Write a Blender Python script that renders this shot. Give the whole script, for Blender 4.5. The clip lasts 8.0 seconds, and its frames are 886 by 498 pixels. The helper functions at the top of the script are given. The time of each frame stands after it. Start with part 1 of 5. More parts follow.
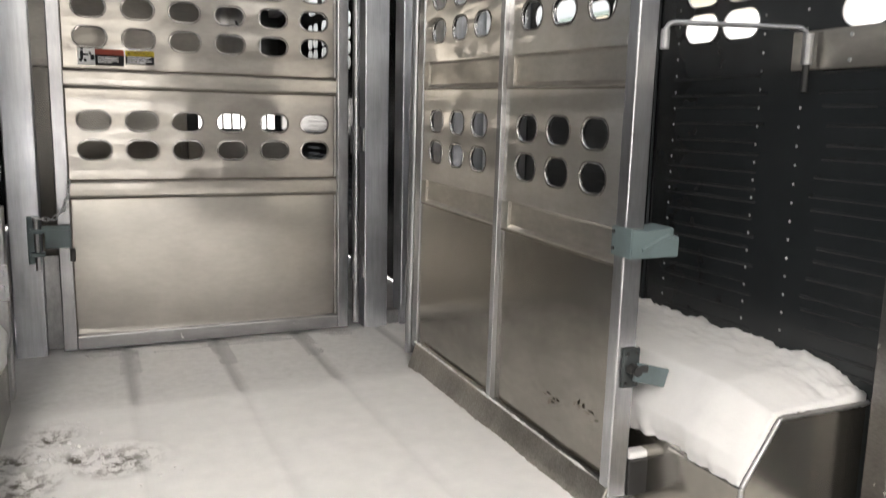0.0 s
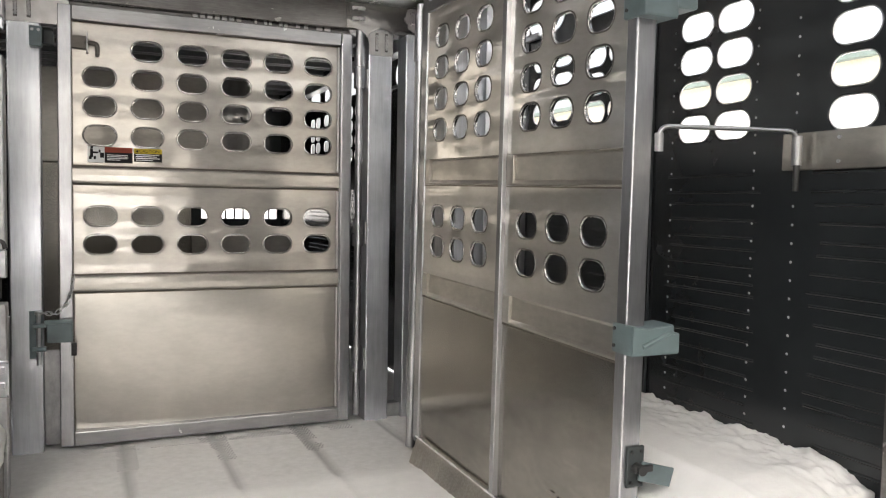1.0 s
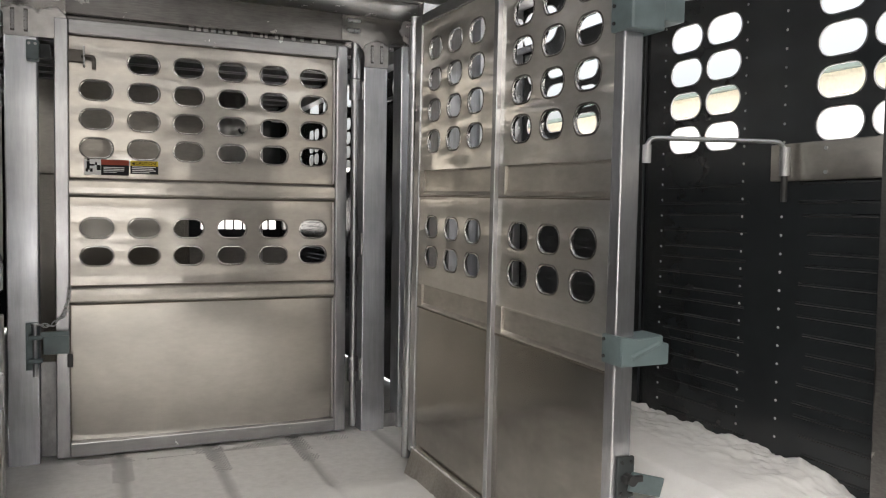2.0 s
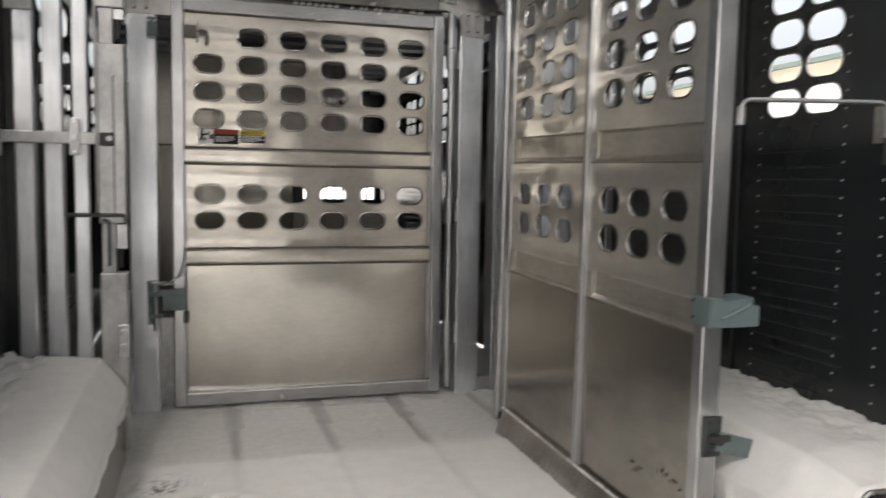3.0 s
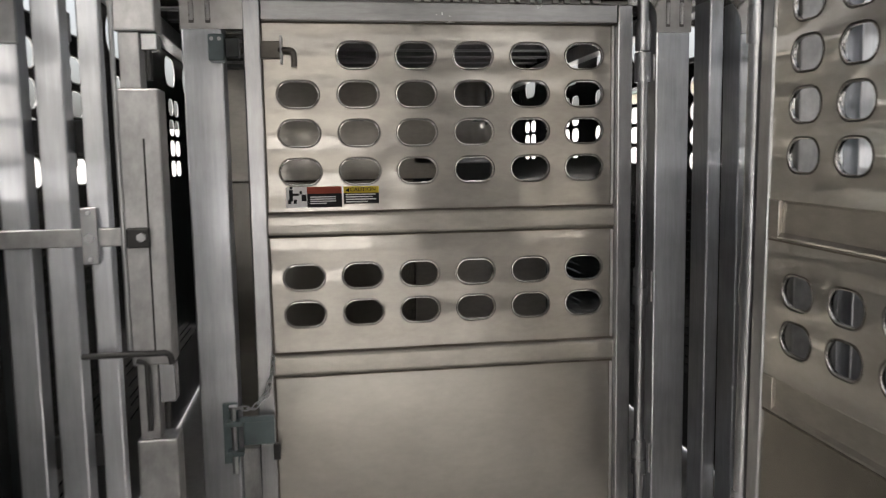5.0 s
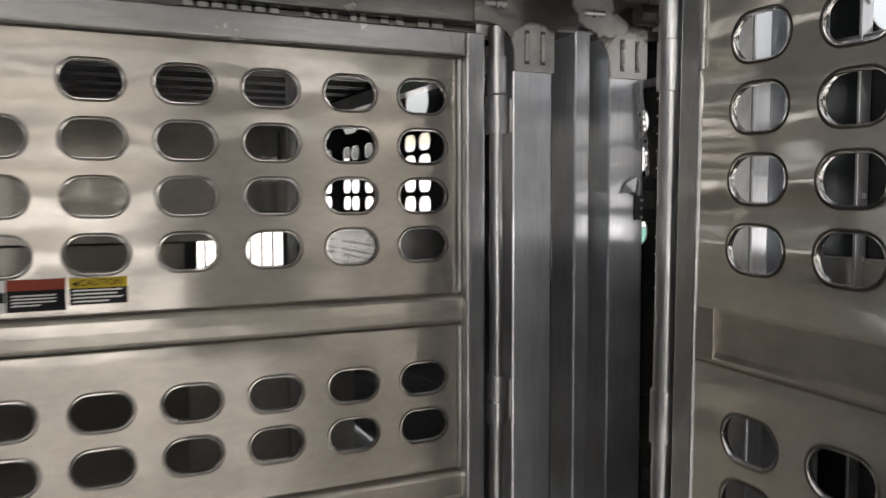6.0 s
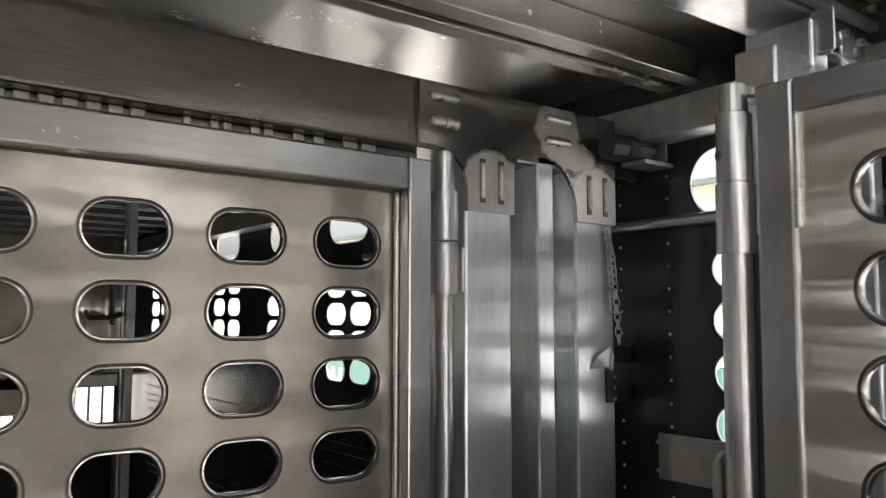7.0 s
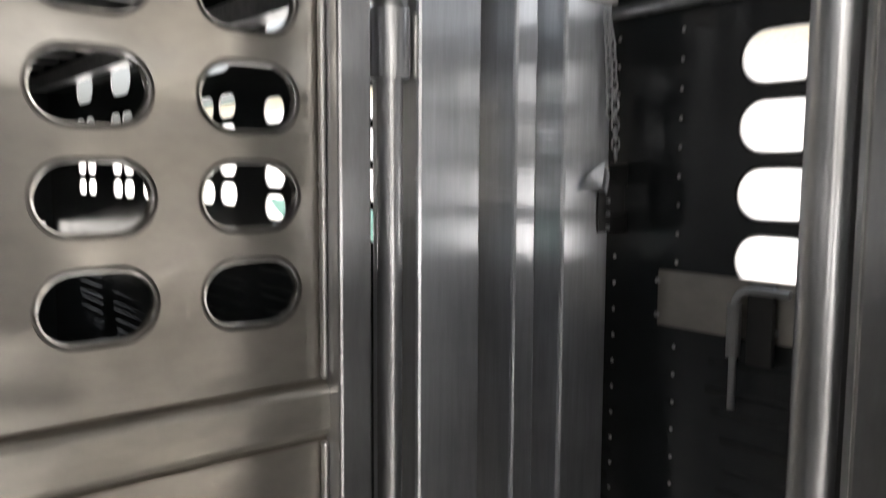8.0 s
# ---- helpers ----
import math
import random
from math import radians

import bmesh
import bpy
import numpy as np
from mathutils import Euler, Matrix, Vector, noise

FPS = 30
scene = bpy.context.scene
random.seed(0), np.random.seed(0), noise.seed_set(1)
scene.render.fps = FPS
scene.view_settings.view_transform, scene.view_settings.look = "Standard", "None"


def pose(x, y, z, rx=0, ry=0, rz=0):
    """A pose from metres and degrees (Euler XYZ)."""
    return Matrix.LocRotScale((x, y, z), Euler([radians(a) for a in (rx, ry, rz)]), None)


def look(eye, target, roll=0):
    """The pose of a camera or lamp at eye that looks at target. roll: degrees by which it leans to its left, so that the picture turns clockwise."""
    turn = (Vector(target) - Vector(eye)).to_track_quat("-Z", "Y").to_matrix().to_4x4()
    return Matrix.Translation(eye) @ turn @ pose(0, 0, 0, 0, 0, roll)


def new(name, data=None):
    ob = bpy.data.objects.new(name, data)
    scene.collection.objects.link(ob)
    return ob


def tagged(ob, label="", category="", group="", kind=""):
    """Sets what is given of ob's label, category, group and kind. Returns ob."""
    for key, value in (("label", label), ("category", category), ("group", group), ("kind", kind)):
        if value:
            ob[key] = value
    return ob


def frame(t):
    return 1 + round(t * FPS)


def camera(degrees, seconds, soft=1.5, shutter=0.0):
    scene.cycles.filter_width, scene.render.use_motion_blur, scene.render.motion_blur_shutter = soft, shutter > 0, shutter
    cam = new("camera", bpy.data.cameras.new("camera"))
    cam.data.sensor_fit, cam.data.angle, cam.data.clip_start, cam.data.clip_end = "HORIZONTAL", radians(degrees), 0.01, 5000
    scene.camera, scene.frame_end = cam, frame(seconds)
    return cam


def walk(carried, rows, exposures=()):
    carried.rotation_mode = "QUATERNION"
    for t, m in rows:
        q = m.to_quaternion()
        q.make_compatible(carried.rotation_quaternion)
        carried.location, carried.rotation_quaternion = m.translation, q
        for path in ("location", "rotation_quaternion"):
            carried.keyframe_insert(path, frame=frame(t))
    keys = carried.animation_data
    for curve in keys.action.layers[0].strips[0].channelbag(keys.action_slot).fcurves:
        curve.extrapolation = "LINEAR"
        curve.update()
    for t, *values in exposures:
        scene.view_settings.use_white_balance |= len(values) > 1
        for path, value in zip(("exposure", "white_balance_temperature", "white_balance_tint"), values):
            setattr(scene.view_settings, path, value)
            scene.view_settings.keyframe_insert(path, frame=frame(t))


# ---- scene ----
cam = camera(58.5, 8.0, soft=1.1, shutter=0.4)
PATH = [
    (0, (-0.038, 0.035, 1.048), (0.769, 1.836, 0.722), 1.2),
    (0.5, (-0.054, 0.009, 1.076), (0.75, 1.832, 0.902), 1.2),
    (1, (-0.055, 0.018, 1.085), (0.76, 1.841, 0.972), 1.0),
    (2.3, (-0.027, -0.036, 1.096), (0.777, 1.793, 1.009), 0.7),
    (2.5, (-0.028, -0.062, 1.098), (0.747, 1.779, 1.007), 0.4),
    (3, (-0.05, -0.088, 1.061), (0.533, 1.818, 0.902), 0.9),
    (3.5, (-0.104, 0.096, 1.02), (0.232, 2.056, 0.804), 0.7),
    (4, (-0.047, 0.477, 1.205), (0.218, 2.448, 0.989), -0.1),
    (4.2, (-0.013, 0.589, 1.279), (0.254, 2.558, 1.055), -0.6),
    (5.3, (0.047, 1.375, 1.427), (0.403, 3.332, 1.217), -1.2),
    (5.5, (0.039, 1.528, 1.466), (0.558, 3.45, 1.274), -1.4),
    (6, (0.151, 1.921, 1.482), (0.984, 3.734, 1.349), -0.2),
    (6.5, (0.21, 2.262, 1.539), (1.231, 3.982, 1.561), 1.0),
    (7, (0.237, 2.551, 1.6), (1.433, 4.145, 1.774), 0.1),
    (7.5, (0.344, 2.721, 1.584), (1.611, 4.265, 1.705), -0.8),
    (8, (0.499, 2.854, 1.512), (1.765, 4.391, 1.326), 0.3),
]
walk(cam, [(t, look(eye, target, roll)) for t, eye, target, roll in PATH],
     exposures=[(0, 1.80, 6700, 10), (1, 1.93, 6700, 10), (2.5, 1.38, 6700, 10), (3.5, 1.42, 6700, 10), (4, 1.30, 6750, 10), (5.5, 1.36, 6750, 10), (6, 1.40, 6750, 10), (7, 1.60, 6750, 10), (7.5, 1.68, 6750, 10), (8, 1.6, 6750, 10)])

# ---- light: overcast daylight through the punched walls and added openings out of view ----
world = bpy.data.worlds.new("overcast_sky")
scene.world = world
world.use_nodes = True
wn = world.node_tree
sky = wn.nodes.new("ShaderNodeTexSky")
sky.sky_type, sky.sun_disc = "NISHITA", False
sky.sun_elevation, sky.sun_rotation = radians(50), radians(200)
sky.air_density, sky.dust_density, sky.ozone_density = 1.0, 8.0, 0.5
wn.nodes["Background"].inputs["Strength"].default_value = 0.15
cloud = wn.nodes.new("ShaderNodeHueSaturation")
cloud.inputs["Saturation"].default_value = 0.35
wn.links.new(sky.outputs[0], cloud.inputs["Color"])
wn.links.new(cloud.outputs[0], wn.nodes["Background"].inputs["Color"])
sun = new("sun", bpy.data.lights.new("sun", "SUN"))
sun.data.energy, sun.data.angle, sun.data.color = 0.4, radians(60), (1, 0.97, 0.93)
sun.matrix_world = look((-1, -1.5, 12), (0, 0, 0))


# ---- materials ----
def material(name):
    m = bpy.data.materials.new(name)
    m.use_nodes = True
    nt = m.node_tree
    return m, nt, nt.nodes["Principled BSDF"]


def node(nt, kind, **inputs):
    n = nt.nodes.new("ShaderNode" + kind)
    for k, v in inputs.items():
        n.inputs[k.replace("_", " ")].default_value = v
    return n


def noise_tex(nt, scale, stretch=(1, 1, 1), detail=4.0, rough=0.55):
    tc = nt.nodes.new("ShaderNodeTexCoord")
    mp = nt.nodes.new("ShaderNodeMapping")
    mp.inputs["Scale"].default_value = stretch
    nz = nt.nodes.new("ShaderNodeTexNoise")
    nz.inputs["Scale"].default_value, nz.inputs["Detail"].default_value, nz.inputs["Roughness"].default_value = scale, detail, rough
    nt.links.new(tc.outputs["Object"], mp.inputs[0])
    nt.links.new(mp.outputs[0], nz.inputs["Vector"])
    return nz.outputs["Fac"]


def ramp(nt, fac, stops):
    r = nt.nodes.new("ShaderNodeValToRGB")
    while len(r.color_ramp.elements) < len(stops):
        r.color_ramp.elements.new(0.5)
    for e, (p, c) in zip(r.color_ramp.elements, stops):
        e.position, e.color = p, (*c, 1) if len(c) == 3 else c
    nt.links.new(fac, r.inputs[0])
    return r.outputs[0]


def metal(name, colour, rough, brush=(1, 1, 60), wave=0.0, wave_scale=3.0, stain=0.12, haze=0.45, stretch=(1, 1, 1.5), haze_rough=0.0, press=None, drawn=0.0):
    """Bare sheet or extrusion: fine brushing, cloudy stains, gentle waviness."""
    m, nt, b = material(name)
    b.inputs["Metallic"].default_value = 1.0
    lo = [c * (1 - stain) for c in colour]
    hi = [min(1, c * (1 + stain * 0.5)) for c in colour]
    g = lambda v: (v, v, v)
    streak = node(nt, "MixRGB"); streak.blend_type = "MULTIPLY"; streak.inputs[0].default_value = 1.0
    nt.links.new(ramp(nt, noise_tex(nt, 5.0, detail=5), [(0.3, lo), (0.6, colour), (0.8, hi)]), streak.inputs[1])
    nt.links.new(ramp(nt, noise_tex(nt, 34.0, brush, 4, 0.65), [(0.3, g(1 - stain * 0.9)), (0.7, g(1.0))]), streak.inputs[2])
    nt.links.new(streak.outputs[0], b.inputs["Base Color"])
    # smeared patches where use has dulled the shine
    smear = node(nt, "Math"); smear.operation = "ADD"
    nt.links.new(ramp(nt, noise_tex(nt, 8.0, brush, 3), [(0.25, g(rough * 0.92)), (0.75, g(rough * 1.08))]), smear.inputs[0])
    nt.links.new(ramp(nt, noise_tex(nt, 11.0, (1, 1, 0.7), 6, 0.7), [(0.56, g(0.0)), (0.74, g(0.05))]), smear.inputs[1])
    nt.links.new(smear.outputs[0], b.inputs["Roughness"])
    if drawn:
        # draw lines along the length spread a reflection sideways
        tg = nt.nodes.new("ShaderNodeTangent")
        tg.direction_type, tg.axis = "RADIAL", "Z"
        nt.links.new(tg.outputs[0], b.inputs["Tangent"])
        b.inputs["Anisotropic"].default_value = drawn
    last = None
    if wave:
        last = node(nt, "Bump", Strength=1.0, Distance=wave)
        nt.links.new(noise_tex(nt, wave_scale, stretch, 1.5), last.inputs["Height"])
        nt.links.new(last.outputs[0], b.inputs["Normal"])
    if press:
        # the sheet draws in round each punched hole: a shallow swell between holes
        px, x0, pz, z0, ax, az = press
        tc = nt.nodes.new("ShaderNodeTexCoord")
        sep = nt.nodes.new("ShaderNodeSeparateXYZ")
        nt.links.new(tc.outputs["Object"], sep.inputs[0])
        waves = []
        for axis, pitch, start, amp in (("X", px, x0, ax), ("Z", pz, z0, az)):
            ph = node(nt, "Math"); ph.operation = "MULTIPLY_ADD"
            nt.links.new(sep.outputs[axis], ph.inputs[0])
            ph.inputs[1].default_value, ph.inputs[2].default_value = 2 * math.pi / pitch, -2 * math.pi * start / pitch
            cs = node(nt, "Math"); cs.operation = "COSINE"
            nt.links.new(ph.outputs[0], cs.inputs[0])
            mu = node(nt, "Math"); mu.operation = "MULTIPLY"
            nt.links.new(cs.outputs[0], mu.inputs[0]); mu.inputs[1].default_value = amp
            waves.append(mu.outputs[0])
        ad = node(nt, "Math"); ad.operation = "ADD"
        nt.links.new(waves[0], ad.inputs[0]); nt.links.new(waves[1], ad.inputs[1])
        # uneven from hole to hole
        un = node(nt, "Math"); un.operation = "MULTIPLY"
        nt.links.new(ad.outputs[0], un.inputs[0]); nt.links.new(noise_tex(nt, 3.0, (1, 1, 1), 2), un.inputs[1])
        swell = node(nt, "Bump", Strength=1.0, Distance=1.0)
        nt.links.new(un.outputs[0], swell.inputs["Height"])
        if last:
            nt.links.new(last.outputs[0], swell.inputs["Normal"])
        last = swell
        nt.links.new(last.outputs[0], b.inputs["Normal"])
    if haze:
        # the broad scatter of a mill-finish surface under its sharper sheen
        b2 = nt.nodes.new("ShaderNodeBsdfPrincipled")
        b2.inputs["Metallic"].default_value, b2.inputs["Roughness"].default_value = 1.0, haze_rough or min(0.75, rough * 2.2)
        nt.links.new(b.inputs["Base Color"].links[0].from_socket, b2.inputs["Base Color"])
        if last:
            nt.links.new(last.outputs[0], b2.inputs["Normal"])
        mixer = nt.nodes.new("ShaderNodeMixShader")
        mixer.inputs[0].default_value = haze
        nt.links.new(b.outputs[0], mixer.inputs[1])
        nt.links.new(b2.outputs[0], mixer.inputs[2])
        nt.links.new(mixer.outputs[0], nt.nodes["Material Output"].inputs["Surface"])
    return m


ALU_SHEET = metal("satin_stainless_sheet", (0.60, 0.57, 0.52), 0.15, (0.6, 0.6, 1.5), 0.004, 6.0, 0.16, 0.45, (0.8, 1, 1.3), 0.6)
ALU_PUNCHED = metal("punched_satin_sheet", (0.60, 0.57, 0.52), 0.15, (0.6, 0.6, 1.5), 0.004, 5.0, 0.16, 0.38, (0.8, 1, 1.3), 0.6, (0.194, -0.012, 0.126, 1.3576, 0.0007, 0.0014))
ALU_SMOOTH = metal("smooth_satin_sheet", (0.585, 0.56, 0.515), 0.19, (0.6, 0.6, 1.5), 0.0010, 3.0, 0.1, 0.40, (0.8, 1, 1.3), 0.5)
# Satin sheet darkened where less light falls, its scuffs included.
ALU_PLAIN = metal("scuffed_dimmed_sheet", (0.42, 0.40, 0.36), 0.17, (0.6, 0.6, 1.5), 0.003, 4.0, 0.2, 0.2, (0.8, 1, 1.3), 0.55)
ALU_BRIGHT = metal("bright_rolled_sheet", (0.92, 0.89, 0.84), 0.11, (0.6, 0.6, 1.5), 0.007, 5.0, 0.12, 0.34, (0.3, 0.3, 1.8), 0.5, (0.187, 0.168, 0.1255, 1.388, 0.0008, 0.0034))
ALU_FRAME = metal("mill_finish_extrusion", (0.60, 0.605, 0.62), 0.20, (2, 2, 0.3), 0.0, 3, 0.22, 0.30, (1, 1, 1), 0.55)
ALU_RAIL = metal("mill_finish_rail", (0.50, 0.50, 0.505), 0.24, (0.3, 2, 2), 0.0, 3, 0.22, 0.35, (1, 1, 1), 0.55)
ALU_POST = metal("extruded_post", (0.84, 0.86, 0.90), 0.20, (2, 2, 0.15), 0.0006, 5, 0.20, 0.40, (1, 1, 1.5), 0.55, None, 0.75)
ALU_DULL = metal("dull_alloy", (0.52, 0.52, 0.52), 0.38, (1, 1, 0.6), 0.0, 3, 0.3, 0.3)
RIM = metal("polished_hole_rim", (0.78, 0.76, 0.73), 0.16, (4, 4, 4), 0.0, 3, 0.2, 0.15, (1, 1, 1), 0.5)
# Base colour darkened for the dim ceiling that the header mirrors.
ALU_HEADER = metal("darkened_extrusion", (0.28, 0.27, 0.26), 0.24, (0.5, 2, 6), 0.002, 4, 0.35, 0.3, (0.3, 1, 2))
CEILING = metal("polished_deck_sheet", (0.80, 0.785, 0.75), 0.25, (2, 2, 2), 0.006, 3.0, 0.1, 0.3, (2.2, 0.7, 1), 0.4)
# Darkened metal for the unseen roof and for joists in shade.
ALU_DARK = metal("dimmed_roof_metal", (0.30, 0.30, 0.30), 0.45, (2, 2, 2), 0.0, 3, 0.3, 0.3)
# Deck metal blackened for the next compartment's shade.
ALU_SHADE = metal("shaded_deck", (0.06, 0.058, 0.056), 0.55, (2, 2, 2), 0.0, 3, 0.3, 0.3)
WELD = metal("weld_bead", (0.74, 0.73, 0.72), 0.30, (30, 30, 30), 0.0, 3, 0.35, 0.2)
GRIMY_STEEL = metal("grimy_bolt_steel", (0.20, 0.185, 0.165), 0.35, (20, 20, 20), 0.0, 3, 0.4, 0.4)
STEEL = metal("zinc_plated_steel", (0.55, 0.56, 0.57), 0.3, (20, 20, 20), 0.0, 3, 0.3, 0.2)


def weld_scoured(name, spots):
    """Smoky plate with cloudy scoured spots (x, z, half width, half height) where it was brushed for welding."""
    m = metal(name, (0.40, 0.385, 0.365), 0.18, (4, 4, 4), 0.004, 9, 0.35, 0.25)
    nt = m.node_tree
    tc = nt.nodes.new("ShaderNodeTexCoord")
    wob = node(nt, "TexNoise", Scale=38.0, Detail=2.0)
    nt.links.new(tc.outputs["Object"], wob.inputs["Vector"])
    shift = node(nt, "VectorMath"); shift.operation = "MULTIPLY_ADD"
    nt.links.new(wob.outputs["Color"], shift.inputs[0])
    shift.inputs[1].default_value = (0.03, 0, 0.03)
    nt.links.new(tc.outputs["Object"], shift.inputs[2])
    best = None
    for x, z, hx, hz in spots:
        mp = nt.nodes.new("ShaderNodeMapping")
        mp.vector_type = "TEXTURE"
        mp.inputs["Location"].default_value = (x + 0.015, 0, z + 0.015)
        mp.inputs["Scale"].default_value = (hx, 1000, hz)
        nt.links.new(shift.outputs[0], mp.inputs[0])
        ln = node(nt, "VectorMath"); ln.operation = "LENGTH"
        nt.links.new(mp.outputs[0], ln.inputs[0])
        if best:
            mn = node(nt, "Math"); mn.operation = "SMOOTH_MIN"
            mn.inputs[2].default_value = 0.2
            nt.links.new(best, mn.inputs[0]); nt.links.new(ln.outputs["Value"], mn.inputs[1])
            best = mn.outputs[0]
        else:
            best = ln.outputs["Value"]
    fac = ramp(nt, best, [(0.86, (1, 1, 1)), (0.98, (0, 0, 0))])
    out = nt.nodes["Material Output"]
    first = out.inputs["Surface"].links[0].from_socket
    clear = nt.nodes.new("ShaderNodeBsdfPrincipled")
    clear.inputs["Metallic"].default_value, clear.inputs["Roughness"].default_value = 1.0, 0.42
    nt.links.new(ramp(nt, noise_tex(nt, 22.0), [(0.3, (0.46, 0.45, 0.435)), (0.7, (0.60, 0.59, 0.575))]), clear.inputs["Base Color"])
    mixer = nt.nodes.new("ShaderNodeMixShader")
    nt.links.new(fac, mixer.inputs[0])
    nt.links.new(first, mixer.inputs[1]); nt.links.new(clear.outputs[0], mixer.inputs[2])
    nt.links.new(mixer.outputs[0], out.inputs["Surface"])
    return m


def painted(name, colour, rough, speck=0.1, bump_scale=60.0, bump=0.1, coat=0.0, spec=0.5):
    m, nt, b = material(name)
    lo = [c * (1 - speck * 2) for c in colour]
    hi = [c * (1 + speck) for c in colour]
    nt.links.new(ramp(nt, noise_tex(nt, 9.0), [(0.3, lo), (0.55, colour), (0.8, hi)]), b.inputs["Base Color"])
    nt.links.new(ramp(nt, noise_tex(nt, 4.0), [(0.3, (rough * 0.8,) * 3), (0.7, (rough * 1.2,) * 3)]), b.inputs["Roughness"])
    bp = node(nt, "Bump", Strength=bump, Distance=0.002)
    nt.links.new(noise_tex(nt, bump_scale), bp.inputs["Height"])
    nt.links.new(bp.outputs[0], b.inputs["Normal"])
    b.inputs["Coat Weight"].default_value = coat
    b.inputs["Specular IOR Level"].default_value = spec
    return m


# Metal of the plates that stand for light spots under the header.
LIGHT_SPOT = metal("light_spot_alloy", (0.62, 0.61, 0.59), 0.32, (8, 8, 8), 0.0, 3, 0.25, 0.4)
BLACK = painted("black_coated_sheet", (0.020, 0.023, 0.025), 0.20, 0.06, 5.0, 0.05, spec=0.55)
BLACK_RAW = painted("black_fittings", (0.02, 0.02, 0.02), 0.5, 0.2)
GRIMY_PAINT = painted("grimy_cast_paint", (0.035, 0.042, 0.043), 0.5, 0.3, 40, 0.4)
GREY_PAINT = painted("grey_green_cast_paint", (0.12, 0.16, 0.165), 0.4, 0.15, 90, 0.3)
SMEAR = painted("faint_dirt_smear", (0.20, 0.175, 0.145), 0.6, 0.2)
# Darkened metal for the shade in rim grooves and weld slots.
GROOVE = metal("shaded_groove", (0.21, 0.20, 0.19), 0.32, (6, 6, 6), 0.0, 3, 0.3, 0.3)
KICK = metal("weathered_kick_plate", (0.50, 0.475, 0.435), 0.34, (4, 4, 4), 0.001, 8, 0.35, 0.45, (1, 1, 1), 0.75)
# Dark colour for seams and crease shade, laid on as thin strips.
CREASE_DARK = painted("crease_shade", (0.09, 0.075, 0.06), 0.8, 0.2)
RIVET = metal("rivet_head", (0.6, 0.6, 0.6), 0.35, (1, 1, 1))
STICKER_WHITE = painted("sticker_white", (0.72, 0.72, 0.72), 0.4, 0.04)
STICKER_RED = painted("sticker_red", (0.26, 0.055, 0.035), 0.55, 0.06, spec=0.12)
STICKER_YELLOW = painted("sticker_yellow", (0.46, 0.34, 0.03), 0.55, 0.06, spec=0.12)
STICKER_BLACK = painted("sticker_black", (0.014, 0.014, 0.016), 0.55, 0.1, spec=0.1)
TEAL = painted("teal_cladding", (0.09, 0.21, 0.18), 0.5, 0.06)
EAVE = painted("weathered_green_eave", (0.17, 0.215, 0.195), 0.5, 0.1)
CREAM = painted("cream_cladding", (0.62, 0.56, 0.44), 0.7, 0.06)
WHITE_PAINT = painted("white_cladding", (0.8, 0.8, 0.8), 0.6, 0.04)


JOINTS = (0.077, 0.467, 0.858, 1.27)


